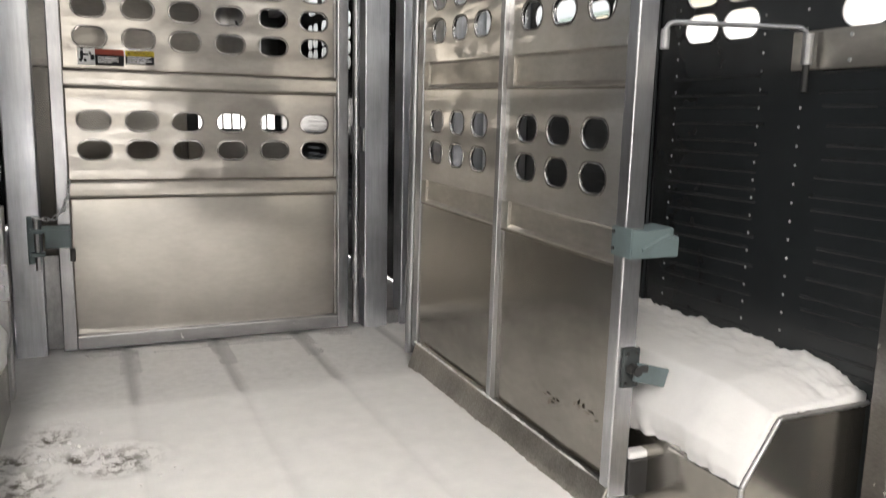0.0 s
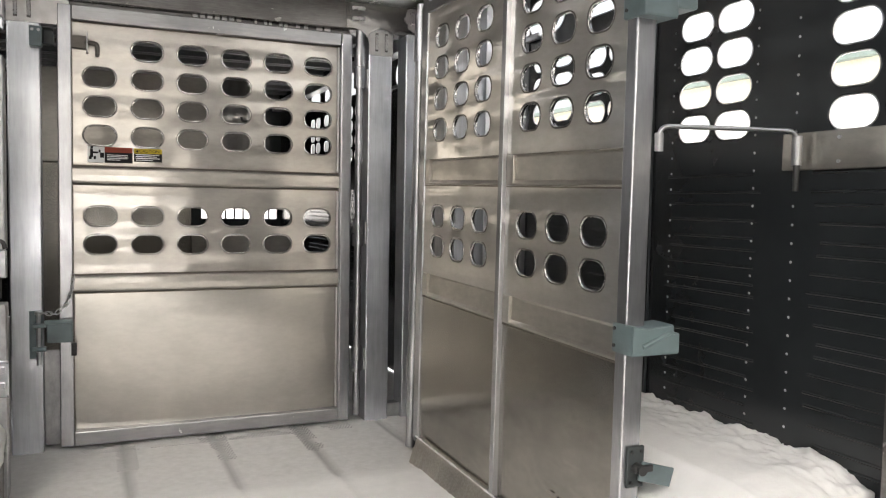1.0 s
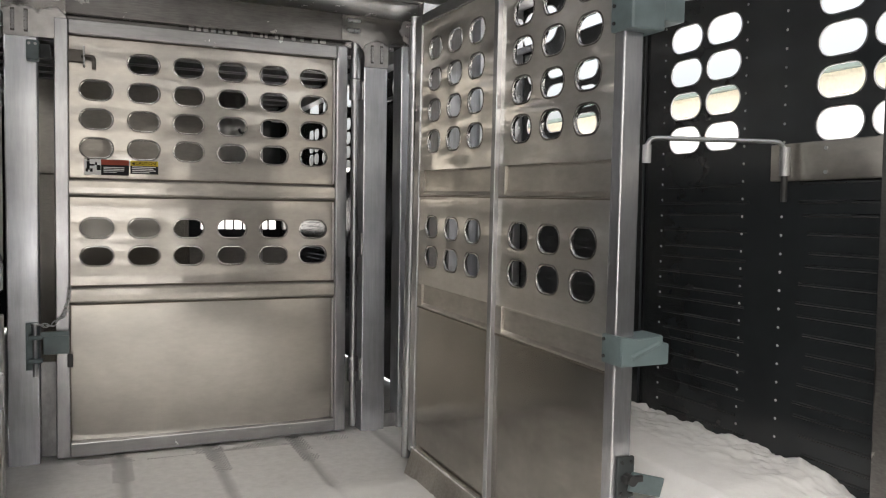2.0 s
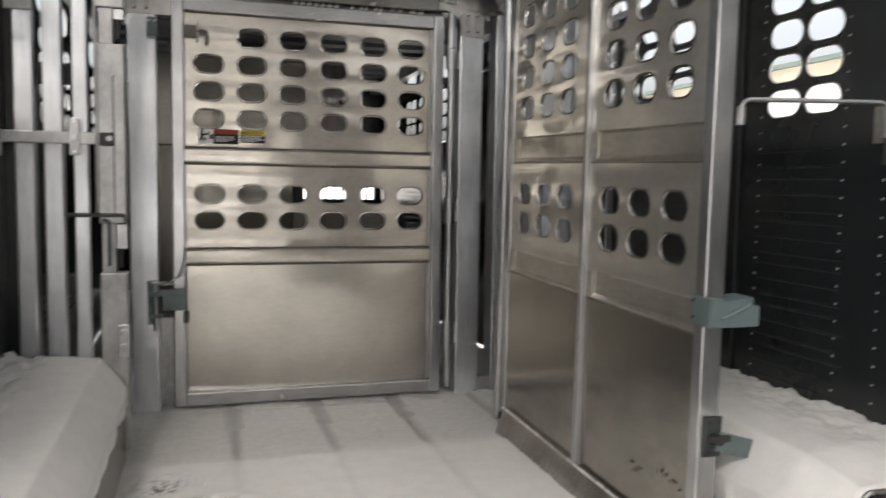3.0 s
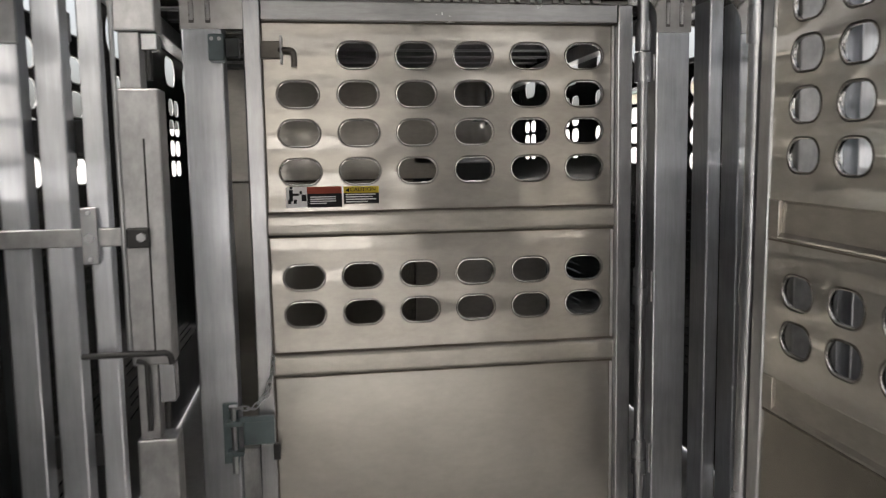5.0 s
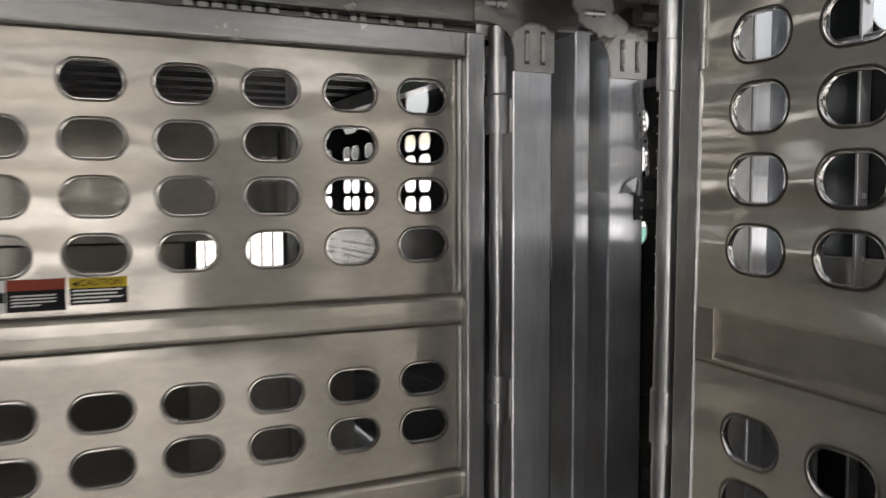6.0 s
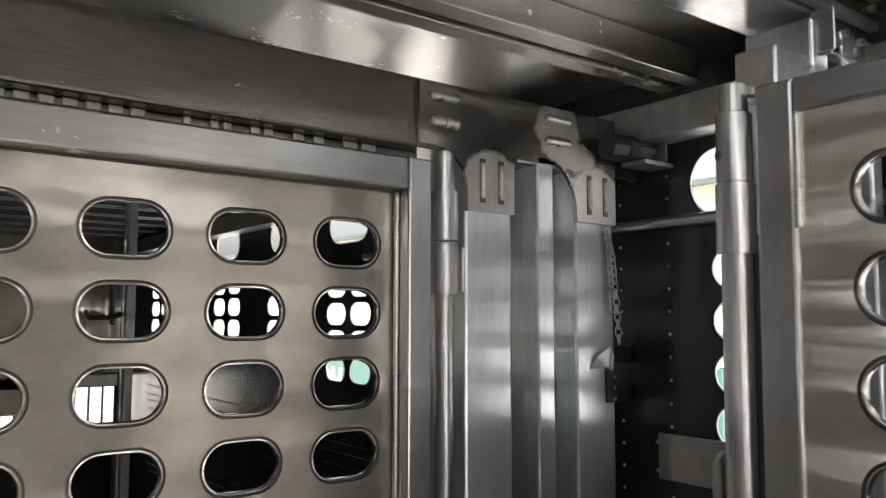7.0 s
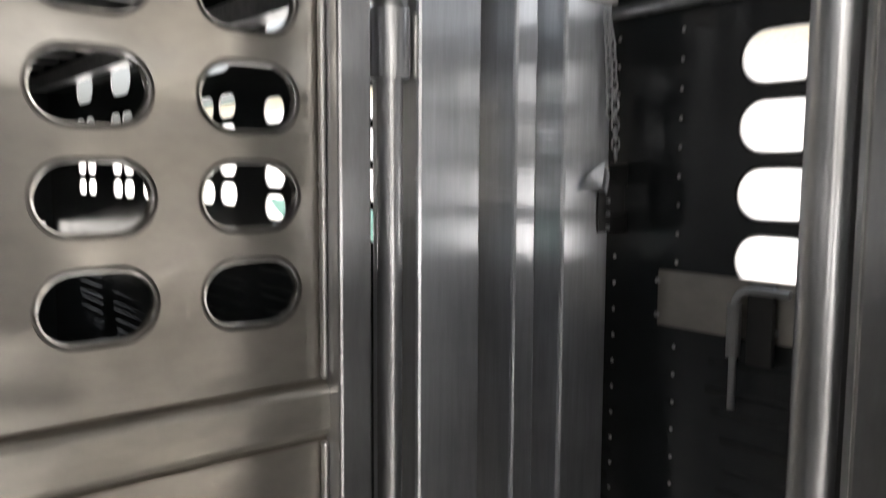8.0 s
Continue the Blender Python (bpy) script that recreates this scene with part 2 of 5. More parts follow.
def snow_material(name, floor=False, tone=1.0):
    m, nt, b = material(name)
    b.inputs["Roughness"].default_value = 0.75
    b.inputs["Subsurface Weight"].default_value = 0.0
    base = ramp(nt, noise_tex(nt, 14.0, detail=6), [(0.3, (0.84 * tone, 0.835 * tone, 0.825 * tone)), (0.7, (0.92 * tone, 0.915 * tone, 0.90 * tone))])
    if floor:
        tc = nt.nodes.new("ShaderNodeTexCoord")
        sep = nt.nodes.new("ShaderNodeSeparateXYZ")
        nt.links.new(tc.outputs["Object"], sep.inputs[0])
        # thin dusting over the floor plate beyond the deeper powder
        wob = node(nt, "Math"); wob.operation = "MULTIPLY_ADD"
        nt.links.new(noise_tex(nt, 6.0, detail=5), wob.inputs[0])
        wob.inputs[1].default_value = 0.16
        nt.links.new(sep.outputs["Y"], wob.inputs[2])
        mr = node(nt, "MapRange")
        nt.links.new(wob.outputs[0], mr.inputs["Value"])
        mr.inputs["From Min"].default_value, mr.inputs["From Max"].default_value = 3.0, 3.2
        thin = ramp(nt, noise_tex(nt, 30.0, detail=6), [(0.25, (0.55, 0.545, 0.535)), (0.7, (0.65, 0.645, 0.635))])
        mix = node(nt, "MixRGB")
        nt.links.new(mr.outputs[0], mix.inputs[0]); nt.links.new(base, mix.inputs[1]); nt.links.new(thin, mix.inputs[2])
        col = mix.outputs[0]
        # plate joints show through the powder, more where it is thin
        for jx in JOINTS:
            sb = node(nt, "Math"); sb.operation = "SUBTRACT"
            nt.links.new(sep.outputs["X"], sb.inputs[0]); sb.inputs[1].default_value = jx
            ab = node(nt, "Math"); ab.operation = "ABSOLUTE"
            nt.links.new(sb.outputs[0], ab.inputs[0])
            k = node(nt, "MapRange")
            k.inputs["From Min"].default_value, k.inputs["From Max"].default_value = 0.034, 0.006
            nt.links.new(ab.outputs[0], k.inputs["Value"])
            amt = node(nt, "MapRange")
            nt.links.new(mr.outputs[0], amt.inputs["Value"])
            amt.inputs["To Min"].default_value, amt.inputs["To Max"].default_value = 0.10, 0.62
            mu = node(nt, "Math"); mu.operation = "MULTIPLY"
            nt.links.new(k.outputs[0], mu.inputs[0]); nt.links.new(amt.outputs[0], mu.inputs[1])
            mx = node(nt, "MixRGB")
            nt.links.new(mu.outputs[0], mx.inputs[0]); nt.links.new(col, mx.inputs[1])
            mx.inputs[2].default_value = (0.30, 0.30, 0.30, 1)
            col = mx.outputs[0]
        # trodden, dirty spots
        for cx, cy, rad in ((-0.192, 2.754, 0.10), (0.0, 2.50, 0.15), (-0.30, 2.60, 0.10), (-0.26, 2.42, 0.13), (-0.12, 2.56, 0.07)):
            d = node(nt, "VectorMath"); d.operation = "DISTANCE"
            d.inputs[1].default_value = (cx, cy, 0)
            nt.links.new(tc.outputs["Object"], d.inputs[0])
            k = node(nt, "MapRange")
            k.inputs["From Min"].default_value, k.inputs["From Max"].default_value = rad, rad * 0.2
            nt.links.new(d.outputs["Value"], k.inputs["Value"])
            sp = ramp(nt, noise_tex(nt, 26.0, detail=5, rough=0.7), [(0.46, (0, 0, 0)), (0.58, (1, 1, 1))])
            mu = node(nt, "Math"); mu.operation = "MULTIPLY"
            nt.links.new(k.outputs[0], mu.inputs[0]); nt.links.new(sp, mu.inputs[1])
            mx = node(nt, "MixRGB")
            nt.links.new(mu.outputs[0], mx.inputs[0]); nt.links.new(col, mx.inputs[1])
            mx.inputs[2].default_value = (0.10, 0.088, 0.072, 1)
            col = mx.outputs[0]
        base = col
    nt.links.new(base, b.inputs["Base Color"])
    bp = node(nt, "Bump", Strength=0.22, Distance=0.006)
    nt.links.new(noise_tex(nt, 55.0, detail=6, rough=0.65), bp.inputs["Height"])
    nt.links.new(bp.outputs[0], b.inputs["Normal"])
    return m


GROUND = painted("snowy_yard", (0.80, 0.80, 0.80), 0.8, 0.15, 3.0, 0.3)
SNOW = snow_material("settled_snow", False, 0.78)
SNOW_FLOOR = snow_material("snow_dusted_floor", True, 0.84)


# ---- mesh helpers ----
def obj(name, bm, mat, parent=None, smooth=False):
    me = bpy.data.meshes.new(name)
    bm.to_mesh(me)
    bm.free()
    if smooth:
        for p in me.polygons:
            p.use_smooth = True
    me.materials.append(mat)
    o = new(name, me)
    if parent:
        o.parent = parent
    return o


def part(name, bm, mat, parent, label="", smooth=False):
    return tagged(obj(name, bm, mat, parent, smooth), label)


def thing(name, label, category, group="", at=None):
    e = new(name)
    e.empty_display_size = 0.1
    if at is not None:
        e.matrix_world = at
    return tagged(e, label, category, group)


def box(x0, x1, y0, y1, z0, z1, bevel=0.003, bm=None):
    own = bmesh.new()
    bmesh.ops.create_cube(own, size=1, matrix=Matrix.LocRotScale(((x0 + x1) / 2, (y0 + y1) / 2, (z0 + z1) / 2), None, (x1 - x0, y1 - y0, z1 - z0)))
    if bevel:
        bmesh.ops.bevel(own, geom=own.edges[:], offset=min(bevel, 0.45 * min(x1 - x0, y1 - y0, z1 - z0)), segments=2, affect="EDGES", profile=0.5)
    if bm is None:
        return own
    me = bpy.data.meshes.new("tmp")
    own.to_mesh(me)
    own.free()
    bm.from_mesh(me)
    bpy.data.meshes.remove(me)
    return bm


def rod(p, q, r, bm=None, n=16, bevel=0.0):
    bm = bm or bmesh.new()
    p, q = Vector(p), Vector(q)
    m = Matrix.Translation((p + q) / 2) @ (q - p).to_track_quat("Z", "Y").to_matrix().to_4x4()
    bmesh.ops.create_cone(bm, cap_ends=True, segments=n, radius1=r, radius2=r, depth=(q - p).length, matrix=m)
    return bm


def bent_rod(name, points, r, mat, parent, label=""):
    cu = bpy.data.curves.new(name, "CURVE")
    cu.dimensions, cu.bevel_depth, cu.bevel_resolution, cu.use_fill_caps = "3D", r, 4, True
    sp = cu.splines.new("POLY")
    pts = [Vector(p) for p in points]
    full = [pts[0]]
    for a, b, c in zip(pts, pts[1:], pts[2:]):
        d = min(0.03, (a - b).length * 0.45, (c - b).length * 0.45)
        u, v = b + (a - b).normalized() * d, b + (c - b).normalized() * d
        full += [u.lerp(b, k).lerp(b.lerp(v, k), k) for k in (0, 0.25, 0.5, 0.75, 1)]
    full.append(pts[-1])
    sp.points.add(len(full) - 1)
    for p, co in zip(sp.points, full):
        p.co = (*co, 1)
    tmp = bpy.data.objects.new("tmp", cu)
    me = bpy.data.meshes.new_from_object(tmp)
    bpy.data.objects.remove(tmp)
    me.name = name
    for p in me.polygons:
        p.use_smooth = True
    me.materials.clear()
    me.materials.append(mat)
    o = new(name, me)
    o.parent = parent
    return tagged(o, label)


def stadium(th, w, h):
    """Point of a flat-sided oval of that width and height at the angle th."""
    r, c, s = h / 2, math.cos(th), math.sin(th)
    a = w / 2 - r
    if abs(s) > 1e-9 and abs(c) * r <= a * abs(s):
        return (r * c / abs(s), math.copysign(r, s))
    cc = abs(c)
    k = a * cc + math.sqrt(max(0, a * a * cc * cc - a * a + r * r))
    return (k * c, k * s)


def punched(x0, x1, z0, z1, xs, zs, w, h, skip=(), flange=0.004, rim=0.005, thick=0.003, n=32):
    """An upright sheet at y=0 that faces -y, with flanged oval holes at xs by zs."""
    bm = bmesh.new()
    V = lambda x, y, z: bm.verts.new((x, y, z))
    cx = [x0] + [(a + b) / 2 for a, b in zip(xs, xs[1:])] + [x1]
    cz = [z0] + [(a + b) / 2 for a, b in zip(zs, zs[1:])] + [z1]
    # keep the cells close round the holes, strips outside
    bx, bz = [], []
    for i, x in enumerate(xs):
        lo, hi = max(cx[i], x - w * 0.8), min(cx[i + 1], x + w * 0.8)
        bx.append((lo, hi))
    for i, z in enumerate(zs):
        lo, hi = max(cz[i], z - h * 0.8), min(cz[i + 1], z + h * 0.8)
        bz.append((lo, hi))

    def spans(a, b, cells):
        out, cur = [], a
        for i, (lo, hi) in enumerate(cells):
            if lo > cur + 1e-5:
                out.append((cur, lo, None))
            out.append((lo, hi, i))
            cur = hi
        if b > cur + 1e-5:
            out.append((cur, b, None))
        return out

    for xa, xb, i in spans(x0, x1, bx):
        for za, zb, j in spans(z0, z1, bz):
            if i is None or j is None or (i, j) in skip:
                nx, nz = max(1, int((xb - xa) / 0.08)), max(1, int((zb - za) / 0.08))
                bm.faces.new([V(xa, 0, za), V(xb, 0, za), V(xb, 0, zb), V(xa, 0, zb)])
                continue
            mx, mz = xs[i], zs[j]
            per = n // 4
            ring0 = []
            for k in range(per): ring0.append((xa + (xb - xa) * k / per, za))
            for k in range(per): ring0.append((xb, za + (zb - za) * k / per))
            for k in range(per): ring0.append((xb - (xb - xa) * k / per, zb))
            for k in range(per): ring0.append((xa, zb - (zb - za) * k / per))
            rings = [[V(x, 0, z) for x, z in ring0]]
            for off, y in ((rim * 1.55, 0.0), (rim * 1.2, flange * 0.9), (rim * 0.9, flange), (rim * 0.6, -flange * 0.1), (rim * 0.12, -flange * 0.2), (0.0, flange * 0.2), (-0.0005, flange * 2.2)):
                row = []
                for x, z in ring0:
                    sx, sz = stadium(math.atan2(z - mz, x - mx), w + 2 * off, h + 2 * off)
                    row.append(V(mx + sx, y, mz + sz))
                rings.append(row)
            for q, (ra, rb) in enumerate(zip(rings, rings[1:])):
                for k in range(n):
                    l = (k + 1) % n
                    # the shade of the groove round the rim is put into its colour
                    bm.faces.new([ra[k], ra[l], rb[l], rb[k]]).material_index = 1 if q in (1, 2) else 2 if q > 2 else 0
    bmesh.ops.remove_doubles(bm, verts=bm.verts[:], dist=1e-5)
    return bm


def sheet(name, bm, mat, parent, thick=0.003, label="", smooth_angle=35, edge=None, groove=None):
    o = part(name, bm, mat, parent, label)
    o.data.materials.append(groove or mat)
    o.data.materials.append(edge or mat)
    o.data.shade_smooth()
    o.data.set_sharp_from_angle(angle=radians(smooth_angle))
    for p in o.data.polygons:
        p.use_smooth = abs(p.normal.y) < 0.999
    if thick:
        s = o.modifiers.new("thickness", "SOLIDIFY")
        s.thickness, s.offset = thick, -1.0
    return o


# ---- the large structure ----
XL, XR, FLOOR = -0.745, 1.74, -0.012
YB, YF = -3.2, 8.2
TREAD = ((-0.192, 2.754, 0.10), (0.0, 2.50, 0.15), (-0.30, 2.60, 0.10), (-0.26, 2.42, 0.13), (-0.12, 2.56, 0.07))


def floor_height(x, y):
    thick = 1 - min(1, max(0, (y - 2.96 - 0.03 * noise.noise((x * 3, 0, 7))) / 0.10))
    z = FLOOR + 0.012 * thick + 0.004 * noise.noise((x * 2.2, y * 2.2, 1)) * thick
    for jx in JOINTS:
        d = abs(x - jx - 0.006 * noise.noise((y * 4, jx, 3)))
        z -= (0.003 if thick > 0.5 else 0.008) * max(0, 1 - d / 0.020)
    d = math.hypot(x - 1.06, (y - 3.48) * 0.8) / 0.17
    if d < 1:
        z += 0.006 * max(0.0, noise.noise((x * 42, y * 42, 8)) - 0.15) * (1 - d)
    for cx, cy, rad in TREAD:
        d = math.hypot(x - cx, y - cy) / rad
        if d < 1.4:
            z += (-0.012 * max(0, 1 - d) + 0.006 * math.exp(-((d - 0.95) / 0.2) ** 2)) + 0.007 * noise.noise((x * 40, y * 40, 5)) * max(0, 1.2 - d)
    return z


def grid(xs, ys, f):
    bm = bmesh.new()
    rows = [[bm.verts.new((x, y, f(x, y))) for x in xs] for y in ys]
    for a, b in zip(rows, rows[1:]):
        for i in range(len(xs) - 1):
            bm.faces.new((a[i], a[i + 1], b[i + 1], b[i]))
    return bm


fx = list(np.linspace(XL, XR, 230))
fy = list(np.linspace(YB, 1.3, 40)) + list(np.linspace(1.312, 3.9, 230)) + list(np.linspace(4.0, YF, 20))
tagged(obj("floor", grid(fx, fy, floor_height), SNOW_FLOOR, None, True), "trailer floor plates covered with white powder snow", "floor", kind="structure")
tagged(obj("floor_plate", box(XL - 0.05, XR + 0.05, YB, YF, -0.16, -0.045, 0), ALU_DULL), "aluminium trailer floor plate", "floor", kind="structure")

ROWS_BACK = [1.342, 1.452, 1.560, 1.669]
ROWS_FWD = [1.371, 1.483, 1.595, 1.708]
ROWS_FAR = [1.44, 1.547, 1.652, 1.758]


def side_wall(name, x, facing, spans, label, top=2.75):
    """A black punched side wall at x. spans: start, end, hole columns, whether one large oval tops the pair."""
    w = tagged(new(name), label, "wall", kind="structure")
    sgn = 1 if facing > 0 else -1
    turn = Matrix.Translation((x, 0, 0)) @ pose(0, 0, 0, 0, 0, 90 * sgn)
    for a, b, cols in spans:
        far = a >= 4.9 and facing < 0
        zs = [z - (0.037 if a < 5.4 else 0) for z in ROWS_FAR] if far else ROWS_FWD if a >= (2.7 if facing < 0 else 3.4) else ROWS_BACK
        split, crown, shift = (1.83, 1.96, 0.0) if far else (1.7655, 1.90, -0.06)
        xs = sorted(sgn * c for c in cols)
        lo, hi = sorted((sgn * a, sgn * b))
        bm = punched(lo, hi, 0.0, split, xs, zs, 0.142, 0.083, flange=0.002, rim=0.004, thick=0.006) if xs else box(lo, hi, 0, 0.004, 0.0, split, 0)
        sheet("wall_sheet", bm, BLACK, w, 0.004, edge=RIVET).matrix_local = turn
        big = [(p + q) / 2 + shift for p, q in zip(xs[::2], xs[1::2])]
        bm = punched(lo, hi, split, top, big, [crown], 0.29, 0.150, flange=0.002, rim=0.004, thick=0.006) if big else box(lo, hi, 0, 0.004, split + 0.002, top, 0)
        sheet("wall_sheet", bm, BLACK, w, 0.004, edge=RIVET).matrix_local = turn
        bm = bmesh.new()
        for k in range(19):
            z = 0.36 + k * 0.046 + 0.006 * math.sin(k * 2.1)
            for p, q in zip(xs[::2], xs[1::2]):
                rod((p - 0.10 + 0.02 * math.sin(k), 0.0022, z), (q + 0.11 + 0.02 * math.cos(k * 3), 0.0022, z), 0.0055, bm, 10)
        tagged(part("beads", bm, BLACK, w), kind="stuff").matrix_local = turn
    return w, turn, sgn


RIGHT = [(-3.2, -0.555, [-2.28, -2.11, -1.67, -1.51, -1.07, -0.905]), (-0.555, 0.05, [-0.31, -0.145]), (0.05, 0.60, [0.265, 0.431]), (0.60, 1.178, [0.70, 0.866]), (1.178, 1.716, [1.298, 1.464]), (1.716, 2.296, [1.886, 2.052]),
         (2.296, 2.74, [2.455, 2.62]), (2.74, 3.71, [2.845, 3.01, 3.338, 3.504]), (3.71, 4.33, [3.945, 4.114]), (4.33, 4.91, [4.53, 4.70]),
         (4.91, 5.45, [5.06, 5.24]), (5.45, 8.2, [5.60, 5.79, 6.25, 6.44, 6.70, 6.87, 7.29, 7.47])]
LEFT = [(-3.2, -1.25, [-2.34, -2.19, -1.7, -1.55]), (-1.25, -0.60, [-1.06, -0.905]), (0.80, 1.25, [0.88, 1.03]), (1.25, 1.70, []), (1.70, 2.28, [1.955, 2.115]), (2.28, 2.80, [2.405, 2.56]), (2.80, 3.4, [2.961]),
        (3.4, 8.2, [3.53, 3.68, 3.99, 4.14, 4.55, 4.70, 5.11, 5.26, 5.74, 5.90, 6.30, 6.46, 6.90, 7.06])]
# Both walls stop at 2.25: an added band out of view admits light.
wr, turn_r, sr = side_wall("wall_right", XR, -1, RIGHT, "black coated punched trailer side wall with rivet lines", 2.25)
wl, turn_l, sl = side_wall("wall_left", XL, 1, LEFT, "black coated punched trailer side wall with rivet lines", 2.25)


# an unseen opening added in the left wall behind the camera, for side light
part("wall_sheet", box(XL - 0.006, XL, -0.60, 0.80, 0.0, 0.95, 0), BLACK, wl)


def rivets(parent, turn, sgn, lines, z0=0.42, z1=2.1, step=0.052):
    bm = bmesh.new()
    for y in lines:
        z = z0
        while z < z1:
            m = Matrix.Translation((sgn * y, -0.001, z)) @ Matrix.Diagonal((1, 0.55, 1, 1))
            bmesh.ops.create_icosphere(bm, subdivisions=1, radius=0.0045, matrix=m)
            z += step
    tagged(part("rivets", bm, RIVET, parent, "small bright rivet heads in lines", True), kind="stuff").matrix_local = turn


rivets(wr, turn_r, sr, [1.197, 1.641, 1.789, 2.152, 2.296, 2.735, 3.15, 3.69, 3.83, 4.33])
rivets(wl, turn_l, sl, [1.70, 1.76, 2.30, 2.36, 2.74, 2.82, 3.25])

# wall stiffener posts behind the sheets
for yy in (2.296, 3.95):
    bm = box(XR - 0.012, XR - 0.001, yy - 0.05, yy + 0.05, 0.02, 2.1, 0.003)
    tagged(obj("trim", bm, BLACK), "black vertical cover strip on the side wall", "trim", kind="structure")
for yy in (2.33, 2.78):
    bm = box(XL + 0.001, XL + 0.014, yy - 0.035, yy + 0.035, 0.02, 2.1, 0.003)
    tagged(obj("trim", bm, BLACK), "black vertical cover strip on the side wall", "trim", kind="structure")
tagged(obj("trim", box(XR - 0.035, XR - 0.001, 3.0, 5.0, 1.805, 1.832, 0.010), ALU_FRAME), "narrow aluminium rail along the side wall", "trim", kind="structure")
tagged(obj("trim", box(XR - 0.09, XR - 0.002, 2.3, YF, 2.0, 2.082, 0.006), ALU_DULL), "aluminium top rail along the side wall", "trim", kind="structure")
tagged(obj("trim", box(XL + 0.002, XL + 0.09, 2.3, YF, 2.0, 2.082, 0.006), ALU_DULL), "aluminium top rail along the side wall", "trim", kind="structure")
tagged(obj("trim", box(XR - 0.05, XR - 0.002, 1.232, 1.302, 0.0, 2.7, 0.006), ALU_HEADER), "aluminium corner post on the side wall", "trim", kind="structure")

# walls beyond
DY = 5.3
div = tagged(new("backing_wall"), "aluminium divider in the next compartment with a row of upright slots", "wall", kind="structure")
part("sheet", box(-0.45, 0.70, DY, DY + 0.03, 1.30, 1.86, 0.004), ALU_SHEET, div)
# an upright-ribbed sheet
bm = bmesh.new()
cols = []
for k in range(73):
    x = 0.703 + 0.26 * k / 72
    d = 0.005 * math.sin(2 * math.pi * x / 0.065) + 0.003 * noise.noise((x * 22, 3, 1))
    cols.append([bm.verts.new((x, y, z)) for y, z in ((DY + d, 1.42), (DY + d * 0.6, 1.62), (DY + d, 1.86), (DY + 0.03, 1.86), (DY + 0.03, 1.42))])
for p, q in zip(cols, cols[1:]):
    for n in range(5):
        bm.faces.new((p[n], p[(n + 1) % 5], q[(n + 1) % 5], q[n]))
bmesh.ops.recalc_face_normals(bm, faces=bm.faces[:])
part("sheet", bm, ALU_BRIGHT, div, "brightly polished ribbed sheet", True)
part("sheet", box(0.967, 0.973, DY, DY + 0.03, 0.0, 1.86, 0.001), ALU_BRIGHT, div, "brightly polished sheet")
# Black strip put in for the shade of the open slit.
part("gap_strip", box(0.963, 0.974, DY + 0.02, DY + 0.05, 0.0, 1.86, 0), BLACK_RAW, div, "black strip standing for the dark gap between two sheets")
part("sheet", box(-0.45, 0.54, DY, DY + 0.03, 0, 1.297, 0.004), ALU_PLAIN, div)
part("stile", box(-0.485, -0.452, DY - 0.015, DY + 0.04, 0, 2.08, 0.004), ALU_DULL, div)
part("sheet", box(0.543, 0.96, DY, DY + 0.03, 0, 0.90, 0.004), ALU_SHEET, div)
part("rail", box(0.543, 0.96, DY, DY + 0.03, 1.375, 1.416, 0.004), ALU_FRAME, div)
part("sheet", box(1.008, 1.26, DY, DY + 0.03, 0, 0.90, 0.004), ALU_SHEET, div)
part("stile", box(0.976, 1.005, DY - 0.015, DY + 0.04, 0, 2.08, 0.004), ALU_DULL, div)
part("latch", box(0.925, 0.938, DY - 0.03, DY - 0.012, 1.575, 1.76, 0.004), BLACK_RAW, div, "dark upright latch bar")
bent_rod("latch_handle", [(0.845, DY - 0.04, 1.625), (0.852, DY - 0.04, 1.598), (0.935, DY - 0.04, 1.602), (0.955, DY - 0.04, 1.612)], 0.008, BLACK_RAW, div, "dark bent latch handle")

bm = bmesh.new()
for a, b, c, d in ((XL, 0.955, 0, 2.75), (1.70, XR, 0, 2.75), (0.955, 1.70, 0, 0.905), (0.955, 1.70, 1.215, 2.75)):
    box(a, b, YF - 0.05, YF, c, d, 0, bm)
for k in range(8):
    x = 1.017 + 0.0865 * k
    box(x - 0.008, x + 0.008, YF - 0.04, YF - 0.02, 0.905, 1.215, 0, bm)
tagged(obj("wall_front", bm, BLACK), "far end wall of the trailer with an open hatch", "wall", kind="structure")

# sloped white bank added beyond the far hatch so that its slots look bright
bm = bmesh.new()
rows = []
rnd_bank = random.Random(5)
for j in range(9):
    f = j / 8
    h = 4.2 * (3 * f * f - 2 * f * f * f)
    rows.append([bm.verts.new((-12 + 2.0 * i, 24 + 12 * f, max(-1.15, -1.15 + h + 0.35 * f * rnd_bank.uniform(-1, 1)))) for i in range(17)])
for a, b in zip(rows, rows[1:]):
    for i in range(16):
        bm.faces.new((a[i], a[i + 1], b[i + 1], b[i]))
tagged(obj("backdrop", bm, SNOW, None, True), "white bank added outside to brighten the far hatch", "snow bank", kind="structure")


def hat_joist(bm, y):
    a, b = XL + 0.09, XR - 0.09
    box(a, b, y, y + 0.004, 2.10, 2.168, 0.001, bm)
    box(a, b, y + 0.076, y + 0.08, 2.10, 2.168, 0.001, bm)
    box(a, b, y - 0.018, y + 0.026, 2.094, 2.10, 0.002, bm)
    box(a, b, y + 0.052, y + 0.096, 2.094, 2.10, 0.002, bm)
    box(a, b, y + 0.026, y + 0.052, 2.122, 2.128, 0.001, bm)


# ceiling: polished deck sheet on cross joists over the forward part; the roof behind is an added light blocker
bm = box(XL, XR, 3.0, 4.2, 2.17, 2.20, 0)
